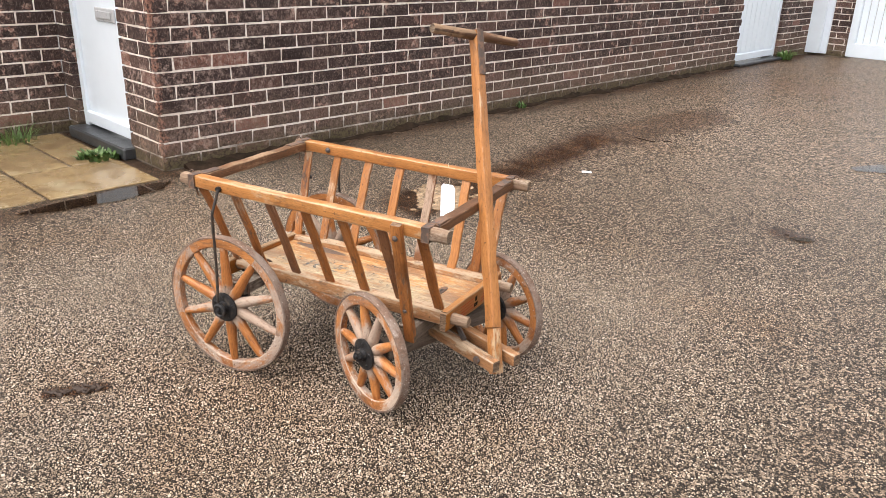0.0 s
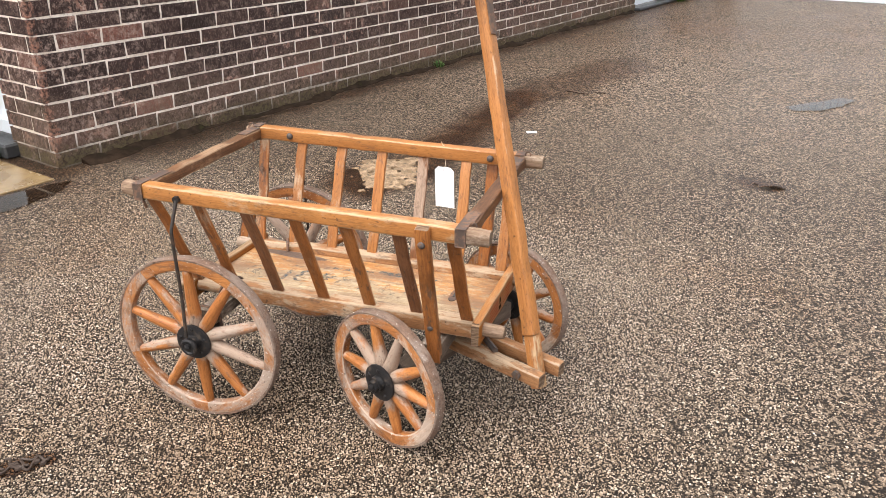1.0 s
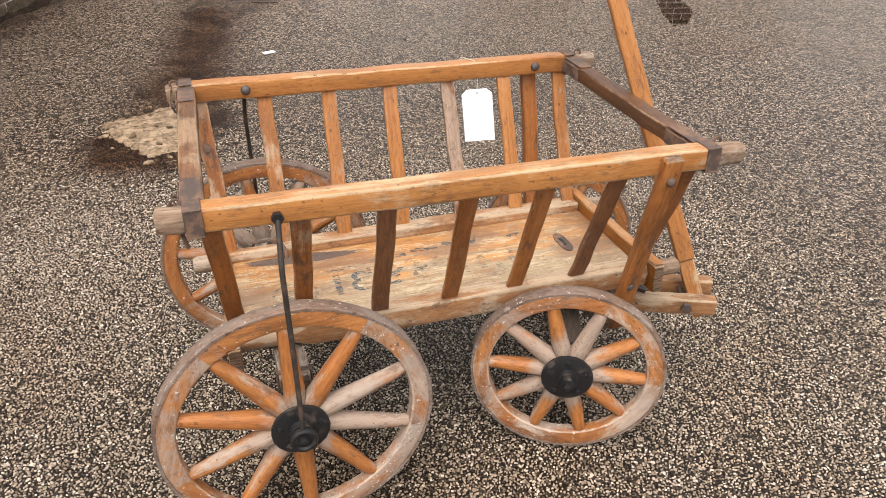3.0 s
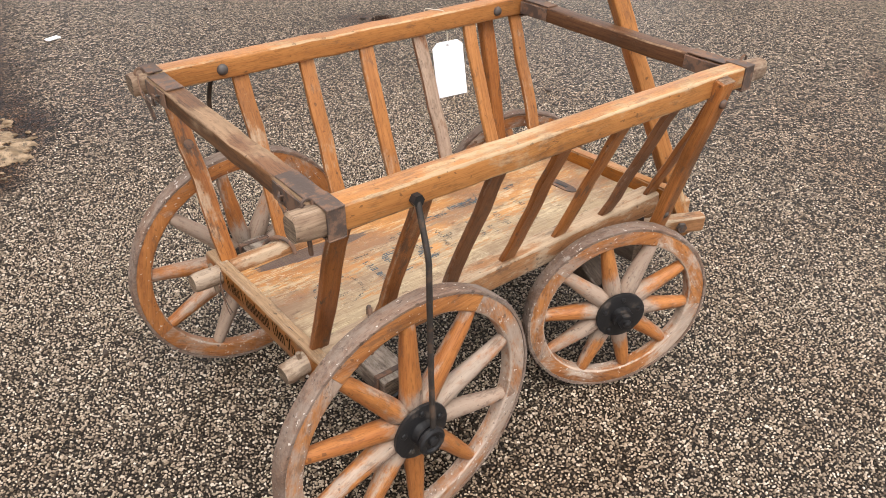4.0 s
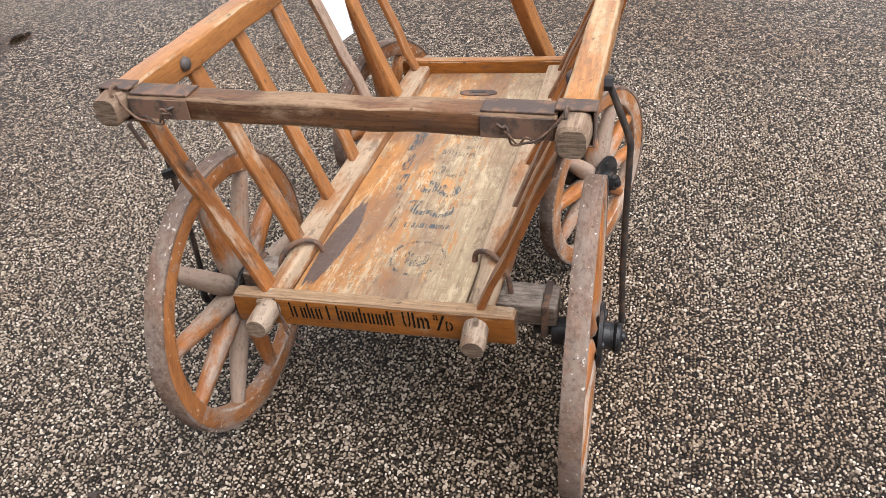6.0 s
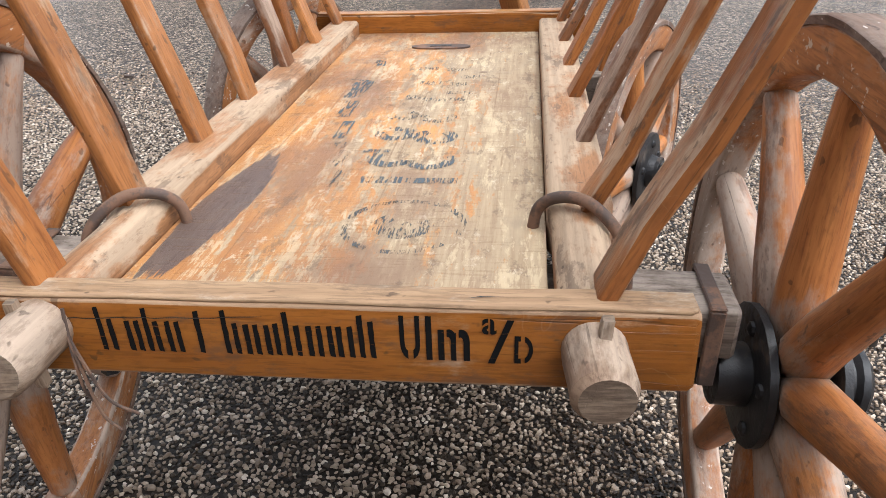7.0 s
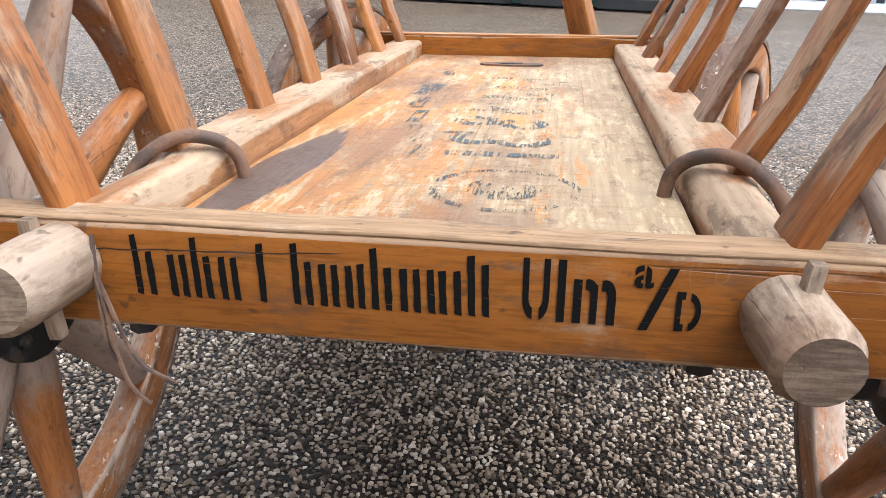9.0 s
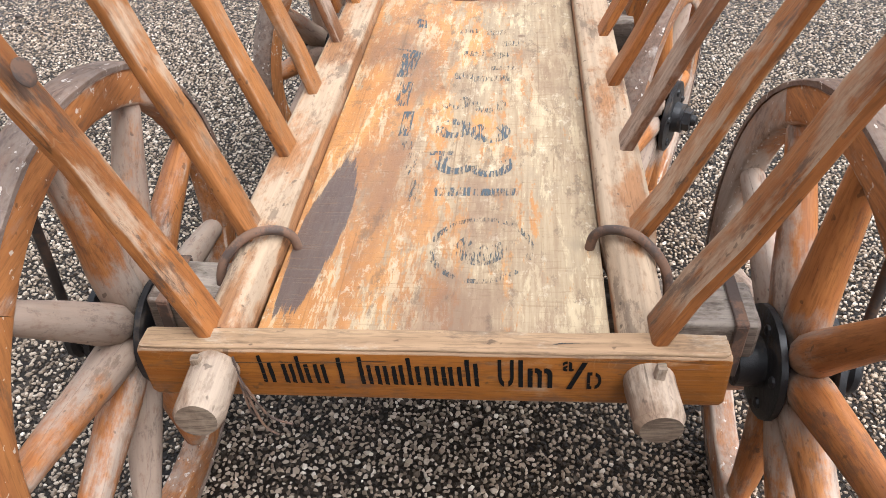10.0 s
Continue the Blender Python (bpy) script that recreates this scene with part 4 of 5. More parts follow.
FRONT = pose(PIVOT_X, 0, 0, 0, 0, STEER)
REAR_TRACK, FRONT_TRACK = 0.2665, 0.2565
wheel(pose(AXLE_X - 0.005, -REAR_TRACK - 0.006, R_REAR + 0.003, 0, 0, 1.5), R_REAR, -1.6, "large spoked wooden rear wheel with a black iron hub")
wheel(pose(AXLE_X + 0.003, REAR_TRACK, R_REAR + 0.003, 0, 0, 180), R_REAR, 8, "large spoked wooden rear wheel with a black iron hub")
wheel(FRONT @ pose(-0.009, -FRONT_TRACK, R_FRONT + 0.003, 0, 0, -2.5), R_FRONT, -14, "small spoked wooden front wheel with a black iron hub")
wheel(FRONT @ pose(0, FRONT_TRACK, R_FRONT + 0.003, 0, 0, 180), R_FRONT, 12, "small spoked wooden front wheel with a black iron hub")

# running gear
beam("rear_axle", (AXLE_X, -0.234, 0.262), (AXLE_X, 0.234, 0.262), 0.05, 0.036, WOOD_GREY, cart, "grey weathered axle beam")
for side in (-1, 1):
    dowel("axle_rod", (AXLE_X, side * 0.2, R_REAR + 0.003), (AXLE_X, side * 0.29, R_REAR + 0.003), 0.011, IRON_BLACK, cart, "black iron axle stub")
for side in (-1, 1):
    y = side * 0.219
    part("axle_strap", joined(block(-0.029, 0.029, y - 0.005, y + 0.005, 0.2805, 0.283, 0.001), block(-0.029, -0.0255, y - 0.005, y + 0.005, 0.228, 0.2805, 0.001),
                              block(0.0255, 0.029, y - 0.005, y + 0.005, 0.228, 0.2805, 0.001)), IRON_BROWN, cart, "brown iron strap round the axle", pose(AXLE_X, 0, 0))
dowel("perch_pole", (-0.03, 0, 0.238), (PIVOT_X + 0.03, 0, 0.232), [(0, 0.019), (0.5, 0.021), (1, 0.019)], WOOD_GREY, cart, "grey pole joining both axles")
beam("bolster", (PIVOT_X, -0.205, 0.25), (PIVOT_X, 0.205, 0.25), 0.05, 0.044, WOOD_GREY, cart, "grey front bolster beam")


def fp(x, y, z):
    return FRONT @ Vector((x, y, z))


beam("front_axle", fp(0, -0.215, R_FRONT), fp(0, 0.215, R_FRONT), 0.05, 0.048, WOOD_GREY, cart, "grey weathered front axle beam")
dowel("axle_rod", fp(0, -0.275, R_FRONT), fp(0, 0.275, R_FRONT), 0.01, IRON_BLACK, cart, "black iron axle")
part("turntable_plate", lathe([(0.0, 0.055), (0.006, 0.055), (0.006, 0.01)], 24), IRON_BLACK, cart, "black iron turning plate", pose(PIVOT_X, 0, 0.221, -90, 0, 0))
for y, tip in ((-0.056, 0.297), (0.016, 0.306)):
    beam("drawbar_arm", fp(-0.03, y * 0.95, 0.203), fp(tip, y, 0.196), 0.028, 0.036, WOOD_SILL, cart, "pale worn drawbar arm", c=0.005)
part("drawbar_bolt", rod([fp(0.238, -0.08, 0.199), fp(0.238, 0.04, 0.199)], 0.005), IRON_BOLT, cart, "bolt through the drawbar")
part("drawbar_nut", hex_nut(0.011, -0.071, -0.079), IRON_BOLT, cart, "", FRONT @ pose(0.238, 0, 0.199))
part("stay_plate", rod(smooth_path([fp(0.03, -0.012, 0.262), fp(0.07, -0.012, 0.25), fp(0.11, -0.025, 0.228), fp(0.16, -0.05, 0.222)]), 0.008, 6), IRON_BOLT, cart, "grey iron stay")

# pulling pole
POLE_LOW, POLE_HIGH = Vector((0.797, -0.105, 0.245)), Vector((0.585, 0.142, 1.028))
along_pole = (POLE_HIGH - POLE_LOW).normalized()
facing = (math.cos(radians(STEER)), math.sin(radians(STEER)), 0)
pole = beam("pulling_pole", POLE_LOW + along_pole * 0.035, POLE_HIGH + along_pole * 0.012, 0.034, 0.034, WOOD_POLE, cart, "orange varnished pulling pole with a T handle", facing, c=0.005, taper=0.86)
beam("tenon", POLE_LOW - along_pole * 0.092, POLE_LOW + along_pole * 0.036, 0.03, 0.03, WOOD_RAIL, pole, "worn wooden foot of the pole", facing, c=0.004)
axis = Vector((-facing[1], facing[0], 0))
axis = (axis - along_pole * axis.dot(along_pole)).normalized()
grip = POLE_HIGH + along_pole * 0.002
dowel("grip", grip - axis * 0.155, grip + axis * 0.155, [(0, 0.0135), (0.1, 0.0128), (0.45, 0.0145), (0.55, 0.0145), (0.9, 0.0125), (1, 0.0135)], WOOD_CROSS, pole, "worn brown turned cross handle")
m_strap, _ = frame_along(POLE_HIGH - along_pole * 0.11, POLE_HIGH, facing)
part("grip_strap", joined(block(0, 0.125, -0.012, 0.012, 0.0155, 0.019, 0.001), block(0.122, 0.127, -0.012, 0.012, -0.019, 0.019, 0.001)), IRON_BROWN, pole, "brown iron strap over the handle", m_strap)

# bed: it leans a little towards the cart's left
SWAY[0] = pose(0, 0.0065, 0.29, -2.4, 0, 0) @ pose(0, 0, -0.29)
BOARDS = ((-0.1255, 0.1255),)


def sill_mesh(length):
    """A squared side beam whose rear end, behind the staple, is rounded off towards its peg."""
    rings = []
    for x in (0, 0.004, 0.03, 0.06, 0.085, 0.1, 0.108, 0.116, 0.16, 0.24, 0.32, 0.4, 0.48, 0.56, 0.64, 0.72, length - 0.003, length):
        f = min(1.0, max(0.0, (x - 0.085) / 0.03))
        c = 0.017 + (0.0055 - 0.017) * f
        w = 0.0365 + 0.0055 * f + rng.gauss(0, 0.0002)
        e = 0.93 if x in (0, length) else 1.0
        rings.append([(x, a * e, b * e) for a, b in oct_section(w, w, min(c, w / 2 - 0.001))])
    return ring_loft(rings)


for y0, y1 in BOARDS:
    part("bed_board", timber(0.75, y1 - y0, 0.018, 0.0015, 0.00015), WOOD_BED, cart, "scrubbed pale bed board with faded stencil marks", pose(-0.085, (y0 + y1) / 2, BED_Z - 0.009))
for side in (-1, 1):
    sill = part("side_sill", sill_mesh(0.7465), WOOD_SILL, cart, "worn side sill with pale edges", frame_along((-0.0845, side * SILL_Y, SILL_Z), (0.662, side * SILL_Y, SILL_Z))[0])
    peg_end = (-0.1445, -0.1505, 0.286) if side < 0 else (-0.155, 0.142, 0.296)
    dowel("sill_peg", peg_end, (-0.08, side * SILL_Y, SILL_Z - 0.003), [(0, 0.0158), (0.12, 0.0166), (0.5, 0.0168), (1, 0.0168)], WOOD_PEG, sill, "pale rounded end of the sill")
    dowel("sill_peg", (0.66, side * SILL_Y * 1.02, SILL_Z), (0.735, side * SILL_Y * 1.02, SILL_Z), [(0, 0.0172), (1, 0.0156)], WOOD_PEG, sill, "pale rounded end of the sill")
    beam("wedge_pin", (-0.114, side * 0.149, SILL_Z - 0.034), (-0.1165, side * 0.1525, SILL_Z + 0.0205), 0.0066, 0.0062, WOOD_BARE, sill, "small wooden wedge pin", (1, 0, 0), c=0.001)
    loop = smooth_path([(0.024, side * 0.1165, BED_Z - 0.004), (0.0225, side * 0.1205, BED_Z + 0.014), (0.016, side * 0.133, SILL_Z + 0.026), (0.006, side * 0.151, SILL_Z + 0.0265),
                        (-0.006, side * 0.168, SILL_Z + 0.012), (-0.011, side * 0.174, SILL_Z - 0.012), (-0.012, side * 0.175, 0.238)])
    part("sill_staple", rod(loop, 0.0039, 14), IRON_BROWN, sill, "rusty iron staple round the sill")

tail = part("tailboard", timber(0.397, 0.02, 0.0475, 0.003, 0.0002), WOOD_BOARD, cart, "amber end board with black stencilled lettering and a worn pale top edge", frame_along((-0.096, 0.1985, 0.2872), (-0.096, -0.1985, 0.2872))[0])
head = part("headboard", timber(0.376, 0.02, 0.056, 0.003, 0.0006), WOOD_BOARD, cart, "amber end board at the front of the bed", frame_along((0.674, 0.188, 0.294), (0.674, -0.188, 0.294))[0])
part("worn_edge", timber(0.393, 0.019, 0.003, 0.0014, 0.0003), WOOD_EDGE, tail, "worn pale top edge", frame_along((-0.0958, 0.1965, 0.3112), (-0.0958, -0.1965, 0.3112))[0])
part("worn_edge", timber(0.37, 0.0185, 0.003, 0.001, 0.0003), WOOD_RAIL, head, "rubbed orange top edge", frame_along((0.674, 0.185, 0.3225), (0.674, -0.185, 0.3225))[0])

# rails, slats and cross rails
BED_LEAN = SWAY[0]
SWAY[0] = Matrix()
RAIL_REAR, RAIL_FRONT = 0.6, 0.586


def rail_z(x):
    return RAIL_REAR + (RAIL_FRONT - RAIL_REAR) * (x + 0.15) / 0.88


# the far side mostly takes the colour with the skylight painted in
SLAT_TONES = {-1: (WOOD_SLAT, WOOD_SLAT, WOOD_SLAT_BROWN, WOOD_SLAT, WOOD_SLAT, WOOD_SLAT_BROWN, WOOD_SLAT),
              1: (WOOD_SLAT, WOOD_SLAT_LIT, WOOD_SLAT_LIT, WOOD_SLAT_LIT, WOOD_SLAT_BROWN, WOOD_SLAT_LIT, WOOD_SLAT_LIT)}
for side in (-1, 1):
    rail = beam("top_rail", (CROSS_X, side * RAIL_Y, rail_z(CROSS_X)), (0.668, side * RAIL_Y, rail_z(0.668)), 0.034, 0.036, WOOD_RAIL, cart, "orange varnished top rail with pale worn ends", c=0.005, wobble=0.0005)
    for x0, x1 in ((CROSS_X - 0.001, -0.157 + 0.006 * side), (0.669, 0.728)):
        beam("rail_end", (x0, side * RAIL_Y, rail_z(x0)), (x1, side * RAIL_Y, rail_z(x1)), 0.034, 0.036, WOOD_PEG, rail, "pale worn end of the rail", c=0.011, taper=0.9, wobble=0.0008)
    for k in range(7):
        foot = BED_LEAN @ Vector((-0.083 if k == 0 else -0.099 + 0.1243 * k + 0.003 * math.sin(5.0 * k + side), side * (SILL_Y + 0.004), SILL_Z + 0.014))
        top = (-0.097 + 0.1238 * k, side * (RAIL_Y - 0.004), rail_z(0.124 * k) - 0.012)
        beam("slat", foot, top, 0.0292, 0.0098, SLAT_TONES[side][k], cart, "", (0, side, -0.4), c=0.0026, wobble=0.0011)
    stake = beam("corner_stake", (0.583, side * 0.197, 0.228), (0.589, side * (RAIL_Y + 0.0285), 0.603), 0.031, 0.019, WOOD_SLAT, cart, "flat brown stake bolted outside the rail", (0, side, 0.25), c=0.003)
    part("stake_bolt", bolt_head(0.008, 0.007), IRON_BOLT, stake, "", pose(0.588, side * (RAIL_Y + 0.031), 0.565, 0, 0, 0 if side < 0 else 180))
    part("stake_bolt", bolt_head(0.008, 0.007), IRON_BOLT, stake, "", pose(0.584, side * 0.23, 0.335, 0, 0, 0 if side < 0 else 180))
    for x in (-0.007, 0.588):
        part("rail_bolt", bolt_head(0.0095, 0.008), IRON_BOLT, rail, "", pose(x, side * (RAIL_Y - 0.0175), rail_z(x), 0, 0, 180 if side < 0 else 0))
    # iron brace outside the rear wheel
    part("brace_rod", rod(smooth_path([(-0.008, side * (RAIL_Y + 0.014), 0.594), (-0.008, side * (RAIL_Y + 0.022), 0.593), (-0.0085, side * (RAIL_Y + 0.027), 0.583), (-0.0115, side * (RAIL_Y + 0.044), 0.542), (-0.0125, side * (RAIL_Y + 0.05), 0.524),
                                       (-0.0125, side * (RAIL_Y + 0.051), 0.5), (-0.0115, side * (RAIL_Y + 0.052), 0.36), (-0.012, side * 0.32, 0.25)], 5), 0.0041), IRON_ROD, cart, "bent dark iron brace")
    part("brace_nut", hex_nut(0.0085, side * (RAIL_Y + 0.0175), side * (RAIL_Y + 0.027)), IRON_BLACK, cart, "black nut on the brace", pose(-0.008, 0, 0.5935))
    eye = [(AXLE_X - 0.003 + 0.017 * math.cos(a), side * 0.316, R_REAR + 0.018 * math.sin(a)) for a in np.linspace(0, 2 * math.pi, 14)[:-1]]
    part("brace_eye", rod(eye, 0.006, 8, True), IRON_BLACK, cart)

for name_x, z in ((CROSS_X, RAIL_REAR - 0.001), (0.668, RAIL_FRONT)):
    cross = beam("cross_rail", (name_x, -RAIL_Y + 0.018, z), (name_x, RAIL_Y - 0.018, z), 0.032, 0.028, WOOD_CROSS, cart, "dark weathered cross rail", c=0.004, wobble=0.0007)
    for side in (-1, 1):
        y = side * RAIL_Y
        band = joined(block(name_x - 0.012, name_x + 0.012, y - 0.0205, y + 0.0205, z + 0.0185, z + 0.021, 0.0008),
                      block(name_x - 0.012, name_x + 0.012, y - 0.0205, y + 0.0205, z - 0.021, z - 0.0185, 0.0008),
                      block(name_x - 0.012, name_x + 0.012, y + side * 0.0185 - 0.0012, y + side * 0.0185 + 0.0012, z - 0.0185, z + 0.0185, 0.0006))
        part("corner_band", band, IRON_BROWN, cross, "brown iron band round the corner")
        inner = y - side * 0.0205
        a, b = sorted((inner, inner - side * 0.075))
        part("corner_strap", joined(block(name_x - 0.014, name_x + 0.014, a, b, z + 0.0143, z + 0.0168, 0.0006),
                                    block(name_x - 0.0185, name_x - 0.0162, a, b, z - 0.012, z + 0.012, 0.0005)), IRON_BROWN, cross, "flat iron strap with nails")

# hooks, wire and chain at the rail ends
for x0, way in ((CROSS_X, -1), (0.668, 1)):
    for side in (-1, 1):
        z = rail_z(x0)
        eye = [(x0 + way * (0.02 + 0.007 * math.cos(a)), side * (RAIL_Y - 0.008), z + 0.019 + 0.007 * math.sin(a)) for a in np.linspace(0, 2 * math.pi, 12)[:-1]]
        part("eye_ring", rod(eye, 0.0021, 6, True), IRON_BROWN, cart, "small iron eye")
        if way < 0:
            for twist in (0.0, 0.006):
                wire = smooth_path([(x0 - 0.024, side * (RAIL_Y - 0.012), z + 0.018 - twist), (x0 - 0.029, side * (RAIL_Y - 0.024), z + 0.004), (x0 - 0.025 - twist, side * (RAIL_Y - 0.036), z - 0.012 + twist), (x0 - 0.029, side * (RAIL_Y - 0.046), z - 0.004 - twist),
                                    (x0 - 0.023, side * (RAIL_Y - 0.056 - twist), z - 0.016), (x0 - 0.026, side * (RAIL_Y - 0.066), z - 0.002 + twist), (x0 - 0.0185, side * (RAIL_Y - 0.073), z - 0.006)])
                part("hook_wire", rod(wire, 0.0013, 6), IRON_BROWN, cart, "twisted rusty wire hook")
            part("staple", rod(smooth_path([(x0 - 0.016, side * (RAIL_Y - 0.068), z + 0.002), (x0 - 0.022, side * (RAIL_Y - 0.072), z + 0.002), (x0 - 0.016, side * (RAIL_Y - 0.08), z + 0.004)]), 0.0016, 6), IRON_BOLT, cart)
            part("pin", rod([(x0 - 0.02, side * (RAIL_Y - 0.012), z - 0.02), (x0 - 0.015, side * (RAIL_Y - 0.02), z - 0.055)], 0.003, 6), IRON_BROWN, cart, "hanging iron pin")

part("slat_bolt", bolt_head(0.0085, 0.0016), IRON_BROWN, cart, "dark bolt head in a slat", pose(-0.094, 0.2165, 0.501, -21.5, 0, 0))
part("slat_nut", rod([(-0.094, 0.227, 0.497), (-0.095, 0.257, 0.486)], 0.007, 8), IRON_BLACK, cart, "black bolt end outside the slat")

# iron plate let into the bed
SWAY[0] = BED_LEAN
plate = []
for k in range(24):
    a = 2 * math.pi * k / 24
    plate.append((0.567 + 0.012 * math.cos(a), 0.038 * math.copysign(abs(math.sin(a)) ** 0.6, math.sin(a))))
part("bed_plate", ring_loft([[(x, y, BED_Z - 0.002) for x, y in plate], [(x, y, BED_Z + 0.0022) for x, y in plate]]), IRON_BROWN, cart, "oval iron plate let into the bed")
part("plate_slot", block(0.563, 0.57, -0.014, 0.014, BED_Z + 0.0018, BED_Z + 0.0032, 0.0005), IRON_BLACK, cart)


# faded stencil on the bed and lettering on the tailboard
def flat(points, z):
    bm = bmesh.new()
    bm.faces.new([bm.verts.new((x, y, z)) for x, y in points])
    bmesh.ops.recalc_face_normals(bm, faces=bm.faces)
    return bm


def arc_band(cx, cy, r0, r1, a0, a1, z, n=14):
    angles = [radians(a0 + (a1 - a0) * k / n) for k in range(n + 1)]
    outer = [(cx + r1 * math.cos(a), cy + r1 * math.sin(a)) for a in angles]
    inner = [(cx + r0 * math.cos(a), cy + r0 * math.sin(a)) for a in angles]
    bm = bmesh.new()
    o, i = [bm.verts.new((*p, z)) for p in outer], [bm.verts.new((*p, z)) for p in inner]
    for k in range(n):
        bm.faces.new((o[k], o[k + 1], i[k + 1], i[k]))
    bmesh.ops.recalc_face_normals(bm, faces=bm.faces)
    return bm


MARK_Z, SHIFT = BED_Z + 0.0006, 0.001


def mark_rect(x0, x1, y0, y1):
    return flat([(x0, y0), (x1, y0), (x1, y1), (x0, y1)], MARK_Z)


marks = [("ring_mark", joined(*[arc_band(0.022, -0.033, 0.037, 0.042, a, a + 62, MARK_Z) for a in (15, 90, 165, 250, 322)])),
         ("ring_mark", joined(arc_band(0.022, -0.033, 0.01, 0.021, 40, 300, MARK_Z), arc_band(0.02, -0.03, 0.003, 0.009, 120, 330, MARK_Z))),
         ("arc_mark", joined(arc_band(0.262, -0.03, 0.008, 0.018, 60, 300, MARK_Z), arc_band(0.268, 0.004, 0.007, 0.016, 100, 330, MARK_Z))),
         ("bar_mark", joined(mark_rect(0.13, 0.168, 0.033, 0.042), mark_rect(0.088, 0.122, 0.026, 0.034), mark_rect(0.174, 0.19, 0.04, 0.052))),
         ("bar_mark", joined(mark_rect(0.315, 0.328, -0.052, -0.012), mark_rect(0.322, 0.338, -0.01, 0.01), mark_rect(0.342, 0.352, -0.06, -0.03))),
         ("bar_mark", joined(mark_rect(0.372, 0.388, -0.05, -0.03), mark_rect(0.38, 0.395, -0.02, 0.005), mark_rect(0.405, 0.42, -0.06, -0.04))),
         ("bar_mark", joined(mark_rect(0.44, 0.452, -0.045, -0.02), mark_rect(0.446, 0.458, -0.01, 0.012)))]
bold_marks = [("bar_mark", joined(mark_rect(0.096, 0.109, -0.02, 0.012), mark_rect(0.096, 0.107, -0.062, -0.023))),
              ("arc_mark", joined(arc_band(0.146, -0.036, 0.011, 0.021, 95, 300, MARK_Z), arc_band(0.15, -0.004, 0.009, 0.02, 40, 250, MARK_Z), mark_rect(0.164, 0.171, 0.0, 0.022))),
              ("arc_mark", joined(arc_band(0.205, -0.034, 0.009, 0.02, 30, 330, MARK_Z), arc_band(0.213, 0.002, 0.008, 0.019, 70, 390, MARK_Z))),
              ("bar_mark", joined(flat([(0.33, 0.06), (0.395, 0.066), (0.408, 0.09), (0.4, 0.06), (0.392, 0.052)], MARK_Z), mark_rect(0.33, 0.392, 0.062, 0.076))),
              ("bar_mark", joined(mark_rect(0.262, 0.318, 0.055, 0.069), mark_rect(0.2, 0.25, 0.046, 0.057))),
              ("bar_mark", flat([(0.466, 0.055), (0.49, 0.058), (0.498, 0.07), (0.47, 0.072)], MARK_Z))]
for name, bm in marks:
    part(name, bm, PAINT_FADED, cart, "rubbed grey stencil mark", pose(0, SHIFT, 0), smooth=0)
for name, bm in bold_marks:
    part(name, bm, PAINT_BLUE, cart, "dark blue-black stencil mark", pose(0, SHIFT, 0), smooth=0)

FACE_X = -0.1065
LETTERS = Matrix(((0, 0, -1, FACE_X), (-1, 0, 0, 0.001), (0, 1, 0, 0), (0, 0, 0, 1)))
CAP, LOW = 0.0264, 0.2798


def stroke(x, w, z0, z1, lean=0.0):
    bm = bmesh.new()
    bm.faces.new([bm.verts.new(p) for p in ((x, z0, 0), (x + w, z0 + 0.0012, 0), (x + w + lean, z1, 0), (x + lean, z1 - 0.001, 0))])
    return bm


# the maker's name stays a row of plain bars: t tall, m middling, s short
def brushed(x, w, z0, z1, lean, r):
    """An upright brush stroke with slightly uneven sides and slanting ends."""
    n = 6
    bm = bmesh.new()
    prev = None
    for k in range(n + 1):
        t = k / n
        cut = 0.0003 * (1 if k == n else -1 if k == 0 else 0)
        a = (x + lean * t + r.gauss(0, 0.00012), z0 + (z1 - z0) * t - cut, 0)
        b = (x + w + lean * t + r.gauss(0, 0.00012), z0 + (z1 - z0) * t + cut, 0)
        pair = (bm.verts.new(a), bm.verts.new(b))
        if prev:
            bm.faces.new((prev[0], prev[1], pair[1], pair[0]))
        prev = pair
    return bm


bar_rng = random.Random(31)
NAME_BARS = ((-0.1125, 0.006, "ts"), (-0.0968, 0.0052, "ss"), (-0.0863, 0.0052, "ts"), (-0.0745, 0.0052, "ss"),
             (-0.0578, 0.0055, "t"), (-0.0433, 0.0055, "ts"), (-0.0318, 0.0052, "ss"), (-0.0208, 0.005, "ss"), (-0.0102, 0.0055, "ts"), (0.0018, 0.0052, "ss"),
             (0.0128, 0.0048, "ss"), (0.0235, 0.0055, "st"), (0.0345, 0.005, "m"))
for x, gap, word in NAME_BARS:
    bars = [brushed(x + gap * k, 0.0029, LOW, LOW + {"t": CAP, "m": 0.0228, "s": 0.0188}[c] + bar_rng.gauss(0, 0.0004), -0.0007, bar_rng)
            for k, c in enumerate(word)]
    part("name_bar", joined(*bars), PAINT_BLACK, tail, "plain black stencilled bars", LETTERS, smooth=0)


